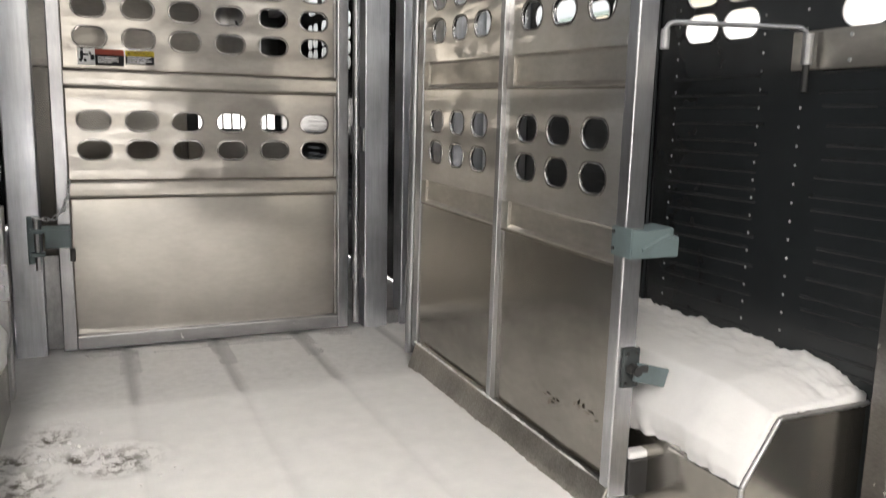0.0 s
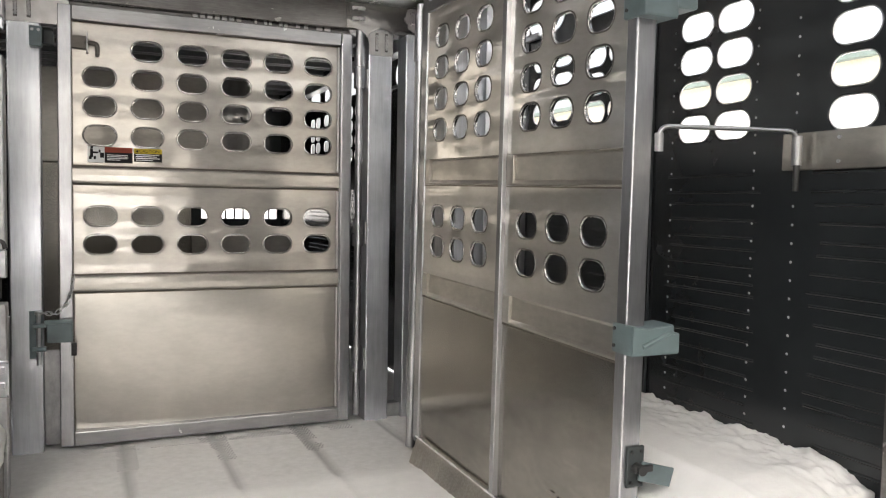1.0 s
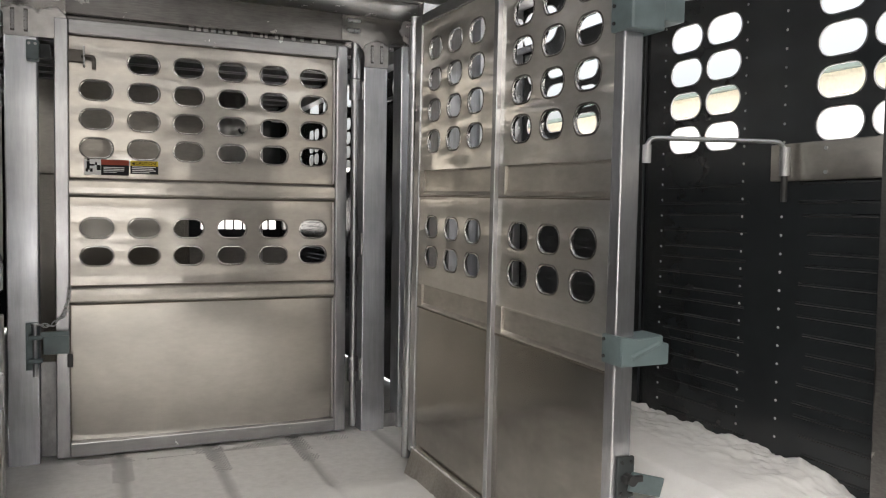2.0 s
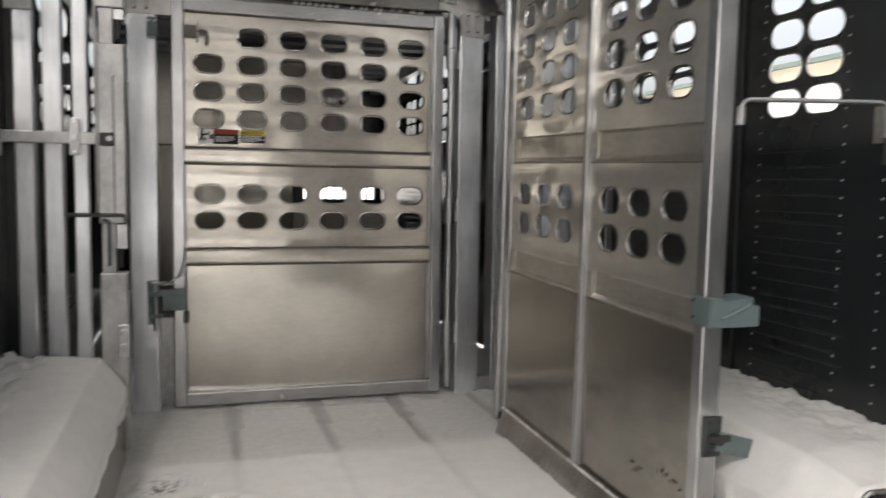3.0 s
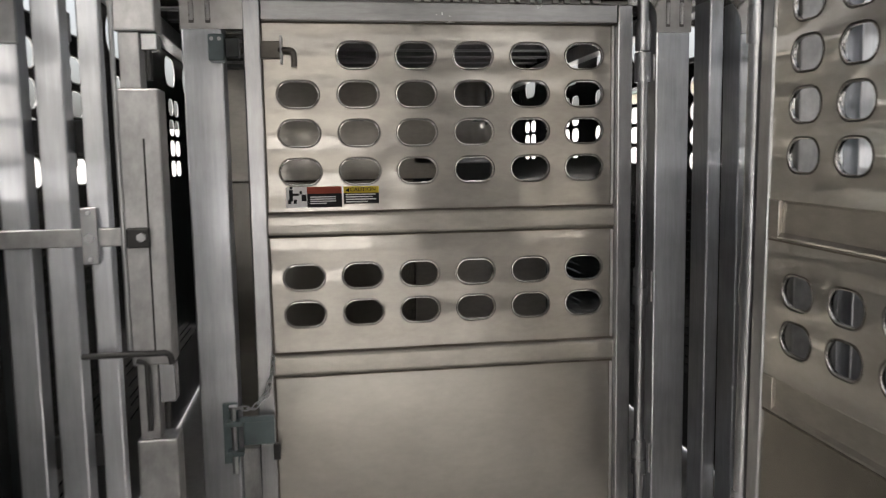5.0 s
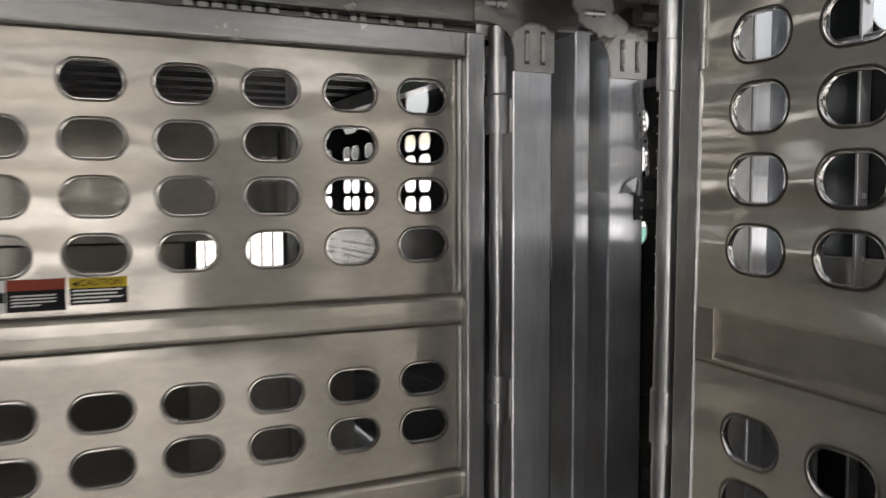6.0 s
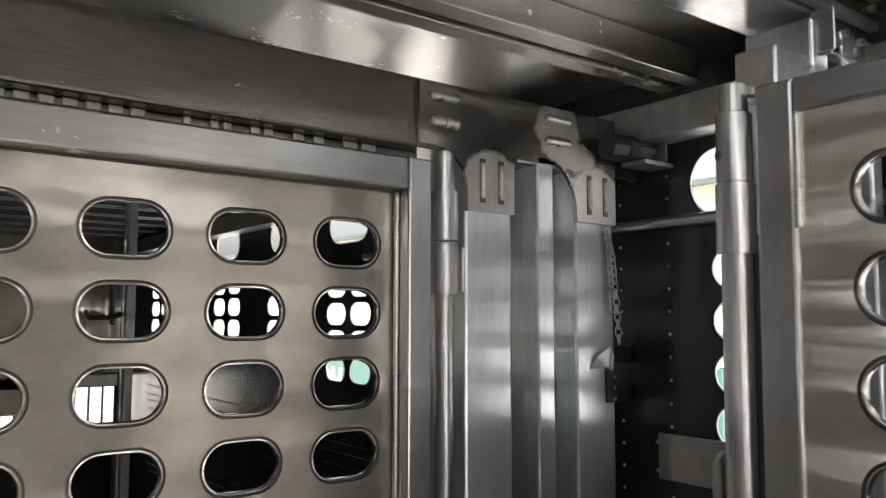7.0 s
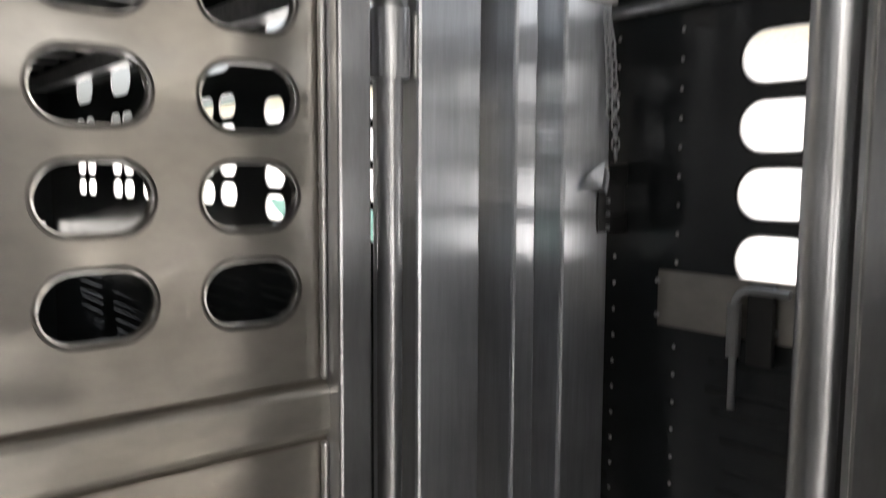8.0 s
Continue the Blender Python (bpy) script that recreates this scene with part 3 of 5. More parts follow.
# hat-section joists with two bright flanges each
for y in (3.535,):
    hat_joist(bm, y)
tagged(obj("ceiling", bm, CEILING), "polished aluminium upper deck on cross joists", "ceiling", kind="structure")
tagged(obj("cross_beam", box(XL + 0.09, XR - 0.09, 3.20, 3.325, 2.10, 2.168, 0.006), ALU_FRAME), "satin box beam under the upper deck", "beam", kind="structure")
# The next compartment's shade is put into its deck and joist colours.
tagged(obj("ceiling", box(XL, XR, 4.203, YF, 2.17, 2.20, 0), ALU_SHADE), "upper deck of the next compartment, coloured dark for its shade", "ceiling", kind="structure")
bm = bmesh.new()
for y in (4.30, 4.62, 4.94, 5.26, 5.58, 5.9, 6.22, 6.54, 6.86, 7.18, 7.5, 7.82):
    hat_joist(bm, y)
tagged(obj("ceiling_joists", bm, ALU_DARK), "cross joists of the next compartment, greyed for its shade", "ceiling", kind="structure")


# Unseen roof, lintel, rear leaf and sill, added to steer the daylight.
bm = box(XL, XR, -0.8, 3.0, 2.72, 2.75, 0)
box(XL, XR, -3.2, -1.6, 2.72, 2.75, 0, bm)
box(XL, XR, -3.2, -3.15, 2.55, 2.718, 0, bm)
box(0.9, XR, -3.2, -3.15, 0, 2.548, 0, bm)
box(XL, 0.9, -3.2, -3.15, 0, 0.30, 0, bm)
box(XL, XR, 2.98, 3.0, 2.17, 2.72, 0, bm)
# short posts carry the added roof over the light band left above both side walls
for y in (-3.1, -1.65, -0.75, 0.5, 1.75, 2.94):
    for x in (XL - 0.004, XR - 0.046):
        box(x, x + 0.05, y, y + 0.05, 2.25, 2.719, 0, bm)
tagged(obj("roof", bm, ALU_DARK), "unseen dark roof and rear leaf, added with gaps to shape the daylight", "roof", kind="structure")


def weld_line(p, q, r=0.004, step=0.006, seed=0):
    """A rippled weld bead from p to q, as one tube with a crest at each step."""
    bm = bmesh.new()
    p, q = Vector(p), Vector(q)
    d = (q - p).normalized()
    u = d.orthogonal().normalized()
    w = d.cross(u)
    n = max(2, int((q - p).length / step))
    rings = []
    for k in range(2 * n + 1):
        c = p.lerp(q, k / (2 * n))
        rr = r * (1.0 if k % 2 else 0.72) * (1 + 0.3 * noise.noise((k * 0.45, seed, 2)))
        if k in (0, 2 * n):
            rr *= 0.45
        c = c + u * (0.25 * r * noise.noise((k * 0.3, seed, 9)))
        rings.append([bm.verts.new(c + u * (rr * math.cos(a * math.pi / 4)) + w * (rr * math.sin(a * math.pi / 4))) for a in range(8)])
    for a, b in zip(rings, rings[1:]):
        for k in range(8):
            l = (k + 1) % 8
            bm.faces.new((a[k], a[l], b[l], b[k]))
    bm.faces.new(rings[0][::-1])
    bm.faces.new(rings[-1])
    bmesh.ops.recalc_face_normals(bm, faces=bm.faces[:])
    return bm


# raised tread knobs that show along the plate joints near the gate
bm = bmesh.new()
for jx in JOINTS[:3]:
    for i in range(6):
        for j in range(26):
            x, y = jx - 0.035 + 0.014 * i + (0.007 if j % 2 else 0), 3.40 + 0.0155 * j
            if noise.noise((x * 9, y * 7, 2)) > -0.12:
                z = floor_height(x, y)
                box(x - 0.0042, x + 0.0042, y - 0.0026, y + 0.0026, z - 0.001, z + 0.0022, 0, bm)
# a strip of them lies bare along the foot of the gate
for i in range(84):
    for j in range(5):
        x, y = -0.10 + 0.0145 * i + (0.007 if j % 2 else 0), 3.675 + 0.0155 * j
        if noise.noise((x * 6, y * 9, 5)) > -0.10:
            z = floor_height(x, y)
            box(x - 0.0042, x + 0.0042, y - 0.0026, y + 0.0026, z - 0.001, z + 0.0022, 0, bm)
tagged(obj("tread_knobs", bm, ALU_DULL), "small raised tread knobs showing through thin snow", "floor", kind="stuff")

# loose crumbs of snow round the trodden places
rng = random.Random(11)
bm = bmesh.new()
for cx, cy, rad in TREAD:
    for k in range(26):
        th, d = rng.random() * 6.283, rad * (0.6 + 0.9 * rng.random())
        r = 0.0025 + 0.006 * rng.random() ** 3
        x, y = cx + d * math.cos(th), cy + d * math.sin(th)
        if x > XL + 0.45:
            bmesh.ops.create_icosphere(bm, subdivisions=1, radius=r, matrix=Matrix.Translation((x, y, floor_height(x, y) + r * 0.4)) @ pose(0, 0, 0, rng.random() * 90, rng.random() * 90, 0) @ Matrix.Diagonal((1, 0.8, 0.6, 1)))
tagged(obj("snow_crumbs", bm, SNOW_FLOOR), "loose white snow crumbs on the floor", "snow", kind="stuff")


# ---- wheel boxes with snow ----
def wheel_box(wall, sgn, label):
    """A wheel box along a side wall; sgn is the way into the trailer."""
    w = thing("wheel_box", label, "wheel box", "wheel boxes along the side walls")
    y0, y1 = 1.343, 3.12
    prof = [(0.002, 0.36), (0.304, 0.36), (0.41, 0.20), (0.41, -0.02), (0.002, -0.02)]
    bm = bmesh.new()
    ends = [[bm.verts.new((wall + sgn * dx, y, z)) for dx, z in prof] for y in (y0, y1)]
    n = len(prof)
    for i in range(n):
        j = (i + 1) % n
        bm.faces.new((ends[0][i], ends[0][j], ends[1][j], ends[1][i]))
    bm.faces.new(ends[0]); bm.faces.new(ends[1][::-1])
    bmesh.ops.recalc_face_normals(bm, faces=bm.faces[:])
    bmesh.ops.bevel(bm, geom=bm.edges[:], offset=0.006, segments=2, affect="EDGES")
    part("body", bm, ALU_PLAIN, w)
    for n, ((a, za), (b, zb)) in enumerate(zip(prof, prof[1:4])):
        part("weld_seam", weld_line((wall + sgn * a, y0 - 0.003, za), (wall + sgn * b, y0 - 0.003, zb), 0.007, 0.008, n), WELD, w, "rough weld bead", True)
    return w


wheel_box(XR, -1, "aluminium wheel box that ends in a welded plate")
wheel_box(XL, 1, "aluminium wheel box below the slatted panel")


def box_snow(wall, sgn, seed, y1, deep, rough, label):
    us = np.linspace(0, 1, 80)
    ys = np.linspace(1.349, y1, 170)
    bm = bmesh.new()
    rows = []
    for y in ys:
        row = []
        lump = 0.5 + 0.5 * noise.noise((y * 5, seed, 0))
        edge = 0.88 + 0.09 * noise.noise((y * 6, seed, 4)) + 0.06 * noise.noise((y * 34, seed, 4))
        for u in us:
            s = u * 0.486 + 0.26 * (edge - 0.88) * max(0, (u - 0.86) / 0.14)
            if s < 0.31:
                dx, z = s, 0.36
            else:
                k = s - 0.31
                dx, z = 0.31 + k * 0.552, 0.36 - k * 0.833
            t = deep * min(1, (1 - u) / 0.10) ** 0.5 * min(1, 0.10 + (y - 1.347) / 0.17) ** 0.75
            if s < 0.31:
                ws = max(0, 1 - s / 0.22)
                t += ws * (0.004 + 0.018 * lump) + rough * 0.013 * ws * noise.noise((dx * 14, y * 12, seed + 2)) + rough * 0.012 * ws * noise.noise((dx * 30, y * 26, seed)) + rough * 0.007 * ws * noise.noise((dx * 70, y * 60, seed))
            blend = min(1, max(0, (s - 0.22) / 0.17))
            nx, nz = 0.833 * blend, 1 - 0.448 * blend
            t += 0.004 * noise.noise((dx * 8, y * 5, seed + 9))
            row.append(bm.verts.new((wall + sgn * (0.002 + dx + nx * t), y, z + nz * t)))
        rows.append(row)
    for a, b in zip(rows, rows[1:]):
        for i in range(len(us) - 1):
            bm.faces.new((a[i], a[i + 1], b[i + 1], b[i]))
    for row in (rows[0], rows[-1], [r[-1] for r in rows]):
        low = []
        for v in row:
            dx = abs(v.co.x - wall)
            zz = 0.36 if dx < 0.304 else max(0.20, 0.36 - (dx - 0.304) * 1.51)
            low.append(bm.verts.new((v.co.x, v.co.y, min(v.co.z - 0.002, zz))))
        for i in range(len(row) - 1):
            bm.faces.new((row[i], row[i + 1], low[i + 1], low[i]))
    bmesh.ops.recalc_face_normals(bm, faces=bm.faces[:])
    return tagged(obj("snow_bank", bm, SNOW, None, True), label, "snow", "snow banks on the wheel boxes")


box_snow(XR, -1, 3, 3.10, 0.055, 1.15, "white powder snow heaped on a wheel box, drooping over its edge")
box_snow(XL, 1, 11, 3.10, 0.043, 2.1, "white powder snow on a wheel box, lumpy along the wall")


# ---- gates ----
def frame_bars(parent, x0, x1, z0, z1, wl_, wr_, wt, wb, y0, y1, mat=ALU_FRAME):
    part("stile", box(x0, x0 + wl_, y0, y1, z0, z1, 0.005), mat, parent)
    part("stile", box(x1 - wr_, x1, y0, y1, z0, z1, 0.005), mat, parent)
    part("rail", box(x0 + wl_, x1 - wr_, y0 + 0.002, y1, z1 - wt, z1, 0.005), ALU_RAIL, parent)
    part("rail", box(x0 + wl_, x1 - wr_, y0 + 0.002, y1, z0, z0 + wb, 0.005), ALU_RAIL, parent)


def rib(x0, x1, z0, z1, y, depth):
    """A pressed rib: flat-topped rounded section that stands depth proud of y towards -y."""
    bm = bmesh.new()
    h = z1 - z0
    prof = [(y, z0), (y - depth * 0.55, z0 + 0.004), (y - depth * 0.85, z0 + 0.008), (y - depth, z0 + 0.016), (y - depth * 1.04, z0 + h * 0.5),
            (y - depth, z1 - 0.016), (y - depth * 0.85, z1 - 0.008), (y - depth * 0.55, z1 - 0.004), (y, z1)]
    A = [bm.verts.new((x0, yy, z)) for yy, z in prof]
    B = [bm.verts.new((x1, yy, z)) for yy, z in prof]
    for i in range(len(prof) - 1):
        bm.faces.new((A[i], B[i], B[i + 1], A[i + 1]))
    bm.faces.new(A); bm.faces.new(B[::-1])
    bmesh.ops.recalc_face_normals(bm, faces=bm.faces[:])
    return bm


def pillow(x0, x1, z0, z1, y, bulge, nx=30, nz=20, seed=0):
    """A sheet that is flat in the middle and falls away towards its edges and corners."""
    bm = bmesh.new()
    rows = []
    for j in range(nz + 1):
        v = j / nz * 2 - 1
        row = []
        for i in range(nx + 1):
            u = i / nx * 2 - 1
            b = bulge * (1 - (u * u + v * v) ** 2) + 0.0008 * noise.noise((u * 3, v * 2, seed)) * (1 - u * u) * (1 - v * v)
            row.append(bm.verts.new((x0 + (x1 - x0) * (u + 1) / 2, y - b, z0 + (z1 - z0) * (v + 1) / 2)))
        rows.append(row)
    for a, b in zip(rows, rows[1:]):
        for i in range(nx):
            bm.faces.new((a[i], a[i + 1], b[i + 1], b[i]))
    return bm


def pillow_panel(parent, x0, x1, z0, z1, y, bulge, mat, label, seed=0):
    o = part("panel", pillow(x0, x1, z0, z1, y, bulge, seed=seed), mat, parent, label, True)
    s = o.modifiers.new("thickness", "SOLIDIFY")
    s.thickness, s.offset, s.use_rim = 0.003, -1.0, False
    return o


def knuckle(parent, x, y, z0, z1, r, name="knuckle"):
    bm = rod((x, y, z0), (x, y, z1), r, None, 28)
    bmesh.ops.bevel(bm, geom=[e for e in bm.edges if len(e.link_faces) == 2 and e.calc_face_angle(0) > 1], offset=0.002, segments=2, affect="EDGES")
    o = part(name, bm, ALU_FRAME, parent)
    o.data.shade_smooth()
    o.data.set_sharp_from_angle(angle=radians(40))
    return o


COLS = [-0.012, 0.183, 0.376, 0.5705, 0.7656, 0.958]
gate = thing("divider_gate", "closed aluminium divider gate with rows of oval holes", "gate")
frame_bars(gate, -0.177, 1.116, 0.004, 1.902, 0.055, 0.053, 0.062, 0.062, 3.757, 3.812)
for z0, z1, zs, skip in ((1.226, 1.845, [1.3576, 1.4835, 1.6093, 1.7356], {(0, 3)}), (0.752, 1.144, [0.882, 1.007], set())):
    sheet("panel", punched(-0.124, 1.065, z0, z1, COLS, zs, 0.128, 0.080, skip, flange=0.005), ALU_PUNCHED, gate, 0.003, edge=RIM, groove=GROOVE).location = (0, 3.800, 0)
pillow_panel(gate, -0.124, 1.065, 0.058, 0.670, 3.797, 0.0055, ALU_SMOOTH, "plain satin sheet without holes")
for z0, z1 in ((1.144, 1.226), (0.670, 0.752)):
    sheet("band", rib(-0.124, 1.065, z0, z1, 3.803, 0.018), ALU_SHEET, gate, 0)
for k, (za, zb) in enumerate(((1.23, 1.838), (0.756, 1.14), (0.068, 0.666))):
    part("weld_seam", weld_line((1.058, 3.791, za), (1.058, 3.791, zb), 0.0062, 0.009, k), WELD, gate, "rippled weld bead", True)
part("weld_seam", weld_line((1.066, 3.757, 1.842), (1.066, 3.757, 1.90), 0.0035, 0.006, 7), WELD, gate, "rippled weld bead", True)
HX, HY = 1.161, 3.778
knuckle(gate, HX, HY, 0.02, 1.645, 0.0185, "hinge_pipe")
for z0, z1, r in ((0.245, 0.30, 0.027), (0.305, 0.37, 0.027), (0.87, 0.93, 0.027), (0.935, 1.0, 0.026), (1.645, 1.745, 0.029), (1.750, 1.848, 0.027), (1.848, 1.925, 0.021)):
    knuckle(gate, HX, HY, z0, z1, r)
for z0, z1 in ((0.25, 0.36), (0.88, 0.99), (1.65, 1.74)):
    part("weld_seam", weld_line((1.196, 3.764, z0), (1.196, 3.764, z1), 0.005, 0.007, z0), WELD, gate, "rippled weld bead", True)

# Seams and creases round the sheets are shaded with thin dark strips.
for z in (1.226, 1.143, 0.753, 0.669):
    part("seam", box(-0.124, 1.065, 3.794, 3.7985, z - 0.002, z + 0.002, 0), CREASE_DARK, gate, "dark seam along a band")
for a, b, c, d in ((-0.122, 1.062, 1.836, 1.842), (-0.1235, -0.1185, 1.228, 1.834), (-0.1235, -0.1185, 0.755, 1.14), (-0.1235, -0.1185, 0.064, 0.666)):
    part("seam", box(a, b, 3.7945, 3.7985, c, d, 0), CREASE_DARK, gate, "dark seam along the frame")
# upper sliding bolt of the gate
part("bolt_bracket", box(-0.126, -0.058, 3.776, 3.797, 1.722, 1.776, 0.004), GRIMY_STEEL, gate)
part("bolt_bracket", box(-0.064, -0.056, 3.762, 3.797, 1.705, 1.792, 0.002), ALU_DULL, gate)
bent_rod("bolt_handle", [(-0.185, 3.785, 1.748), (-0.064, 3.785, 1.748), (-0.060, 3.770, 1.748), (-0.020, 3.768, 1.748), (-0.020, 3.768, 1.695)], 0.009, GRIMY_STEEL, gate, "dark bent steel bolt handle")
# lower latch arm, chain and hook
part("latch_arm", box(-0.225, -0.124, 3.722, 3.757, 0.468, 0.552, 0.006), GREY_PAINT, gate, "grey-green painted latch arm")
part("latch_arm", box(-0.235, -0.124, 3.716, 3.730, 0.548, 0.568, 0.004), GREY_PAINT, gate, "grey-green painted latch arm")
part("hook", box(-0.132, -0.110, 3.742, 3.757, 0.405, 0.462, 0.004), BLACK_RAW, gate, "dark steel hook")


def chain(parent_label, pts, r=0.0027, ring=0.014):
    """Interlocked links along a line of points."""
    c = thing("chain", parent_label, "chain")
    pts = [Vector(p) for p in pts]
    lens = [(b - a).length for a, b in zip(pts, pts[1:])]
    total, pitch = sum(lens), ring * 1.45
    n = int(total / pitch)
    for k in range(n):
        d, i = (k + 0.5) * pitch, 0
        while i < len(lens) - 1 and d > lens[i]:
            d -= lens[i]
            i += 1
        c0 = pts[i].lerp(pts[i + 1], min(1, d / lens[i]))
        q = (pts[i + 1] - pts[i]).to_track_quat("X", "Z").to_matrix().to_4x4() @ pose(0, 0, 0, 90 * (k % 2), 0, 0)
        bm = bmesh.new()
        seg, sides = 16, 6
        loop = []
        for a in range(seg):
            th = 2 * math.pi * a / seg
            px, pz = stadium(th, ring * 2, ring * 1.05)
            tang = Vector((-math.sin(th), 0, math.cos(th)))
            out = Vector((math.cos(th), 0, math.sin(th)))
            loop.append([bm.verts.new(Vector((px, 0, pz)) + out * (r * math.cos(b * 2 * math.pi / sides)) + Vector((0, 1, 0)) * (r * math.sin(b * 2 * math.pi / sides))) for b in range(sides)])
        for a in range(seg):
            for b in range(sides):
                bm.faces.new((loop[a][b], loop[(a + 1) % seg][b], loop[(a + 1) % seg][(b + 1) % sides], loop[a][(b + 1) % sides]))
        o = part("link", bm, STEEL, c, smooth=True)
        o.matrix_local = Matrix.Translation(c0) @ q
    return c


chain("short steel safety chain hanging between gate and latch pin", [(-0.122, 3.750, 0.755), (-0.128, 3.745, 0.69), (-0.150, 3.735, 0.63), (-0.190, 3.722, 0.592), (-0.250, 3.722, 0.60)])

# stickers on the gate
stk = thing("warning_sticker", "white and red warning sticker with black pictograms", "sticker")
part("sheet", box(-0.062, 0.006, 3.7955, 3.7965, 1.241, 1.309, 0), STICKER_WHITE, stk)
part("sheet", box(0.006, 0.120, 3.7955, 3.7965, 1.286, 1.309, 0), STICKER_RED, stk, "red sticker band")
part("sheet", box(0.006, 0.120, 3.7955, 3.7965, 1.241, 1.286, 0), STICKER_BLACK, stk, "black sticker field")
for a, b, c, d in ((-0.052, -0.040, 1.262, 1.30), (-0.044, -0.020, 1.280, 1.288), (-0.056, -0.046, 1.254, 1.268), (-0.038, -0.028, 1.254, 1.268), (-0.050, -0.040, 1.302, 1.311), (-0.012, 0.004, 1.262, 1.284), (-0.018, -0.010, 1.284, 1.296)):
    part("pictogram", box(a, b, 3.7950, 3.7954, c, d, 0), STICKER_BLACK, stk)
for z in (1.275, 1.268, 1.261, 1.254):
    part("text_bar", box(0.016, 0.10 if z > 1.26 else 0.07, 3.7950, 3.7954, z - 0.0016, z + 0.0016, 0), STICKER_WHITE, stk)
stk = thing("caution_sticker", "yellow and black caution sticker", "sticker")
part("sheet", box(0.126, 0.243, 3.7955, 3.7965, 1.286, 1.308, 0), STICKER_YELLOW, stk, "yellow sticker band")
part("sheet", box(0.126, 0.243, 3.7955, 3.7965, 1.250, 1.286, 0), STICKER_BLACK, stk, "black sticker field")
for z, e in ((1.281, 0.232), (1.273, 0.222), (1.265, 0.233), (1.257, 0.205)):
    part("text_bar", box(0.133, e, 3.7950, 3.7954, z - 0.0017, z + 0.0017, 0), STICKER_WHITE, stk)


def lettering(name, text, size, mat, parent, m):
    cu = bpy.data.curves.new(name, "FONT")
    cu.body, cu.size, cu.align_x, cu.align_y, cu.extrude = text, size, "CENTER", "CENTER", 0.0004
    tmp = bpy.data.objects.new("tmp", cu)
    me = bpy.data.meshes.new_from_object(tmp)
    bpy.data.objects.remove(tmp)
    me.materials.clear()
    me.materials.append(mat)
    o = new(name, me)
    o.parent = parent
    o.matrix_local = m
    return o


lettering("word", "CAUTION", 0.019, STICKER_BLACK, stk, pose(0.190, 3.7948, 1.297, 90, 0, 0))
bm = bmesh.new()
bmesh.ops.create_cone(bm, cap_ends=True, segments=3, radius1=0.008, radius2=0.008, depth=0.0006, matrix=pose(0.140, 3.7949, 1.2955, 90, 0, 0) @ pose(0, 0, 0, 0, 0, 90))
part("triangle", bm, STICKER_BLACK, stk)


# ---- posts, header, gussets ----
def post(label, x0, x1, y0, y1, z0, z1, mat=ALU_POST):
    return tagged(obj("post", box(x0, x1, y0, y1, z0, z1, 0.006), mat), label, "post", "upright posts beside the gates")


post("upright aluminium post beside the latch of the divider gate", -0.364, -0.241, 3.768, 3.89, -0.02, 2.05)
post("upright aluminium post that carries the gate hinges", 1.203, 1.326, 3.766, 3.886, -0.02, 2.03)
post("narrow upright aluminium post between two wider ones", 1.400, 1.452, 3.768, 3.887, -0.02, 2.03)
tagged(obj("sill", box(1.327, 1.70, 3.80, 3.86, -0.02, 0.058, 0.004), ALU_DULL), "low aluminium sill between the posts", "sill")
post("upright aluminium post beside the side wall", 1.514, 1.637, 3.766, 3.886, -0.02, 2.03)
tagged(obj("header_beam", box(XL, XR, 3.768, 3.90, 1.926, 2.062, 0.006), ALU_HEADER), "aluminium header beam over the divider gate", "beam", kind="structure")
# Dark lip fills the gap; its plates stand for reflections seen there.
lip = thing("gap_lip", "dark lip that fills the gap under the header, with plates for light spots", "trim")
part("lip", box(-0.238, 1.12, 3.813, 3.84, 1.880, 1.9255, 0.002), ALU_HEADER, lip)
for x, w in [(0.377 + 0.0325 * k, 0.022) for k in range(7)] + [(0.655, 0.012), (0.70, 0.014), (0.722, 0.014), (0.77, 0.016), (0.795, 0.016), (0.85, 0.02), (0.89, 0.02), (0.95, 0.03), (0.99, 0.03)]:
    part("light_spot", box(x, x + w, 3.806, 3.8125, 1.913, 1.9255, 0.002), LIGHT_SPOT, lip, "small plate standing for a spot of light")
tagged(obj("door_stop", box(-0.240, -0.16, 3.83, 3.845, 0.0, 0.42, 0.003), ALU_DULL), "aluminium stop plate behind the gate edge", "plate")


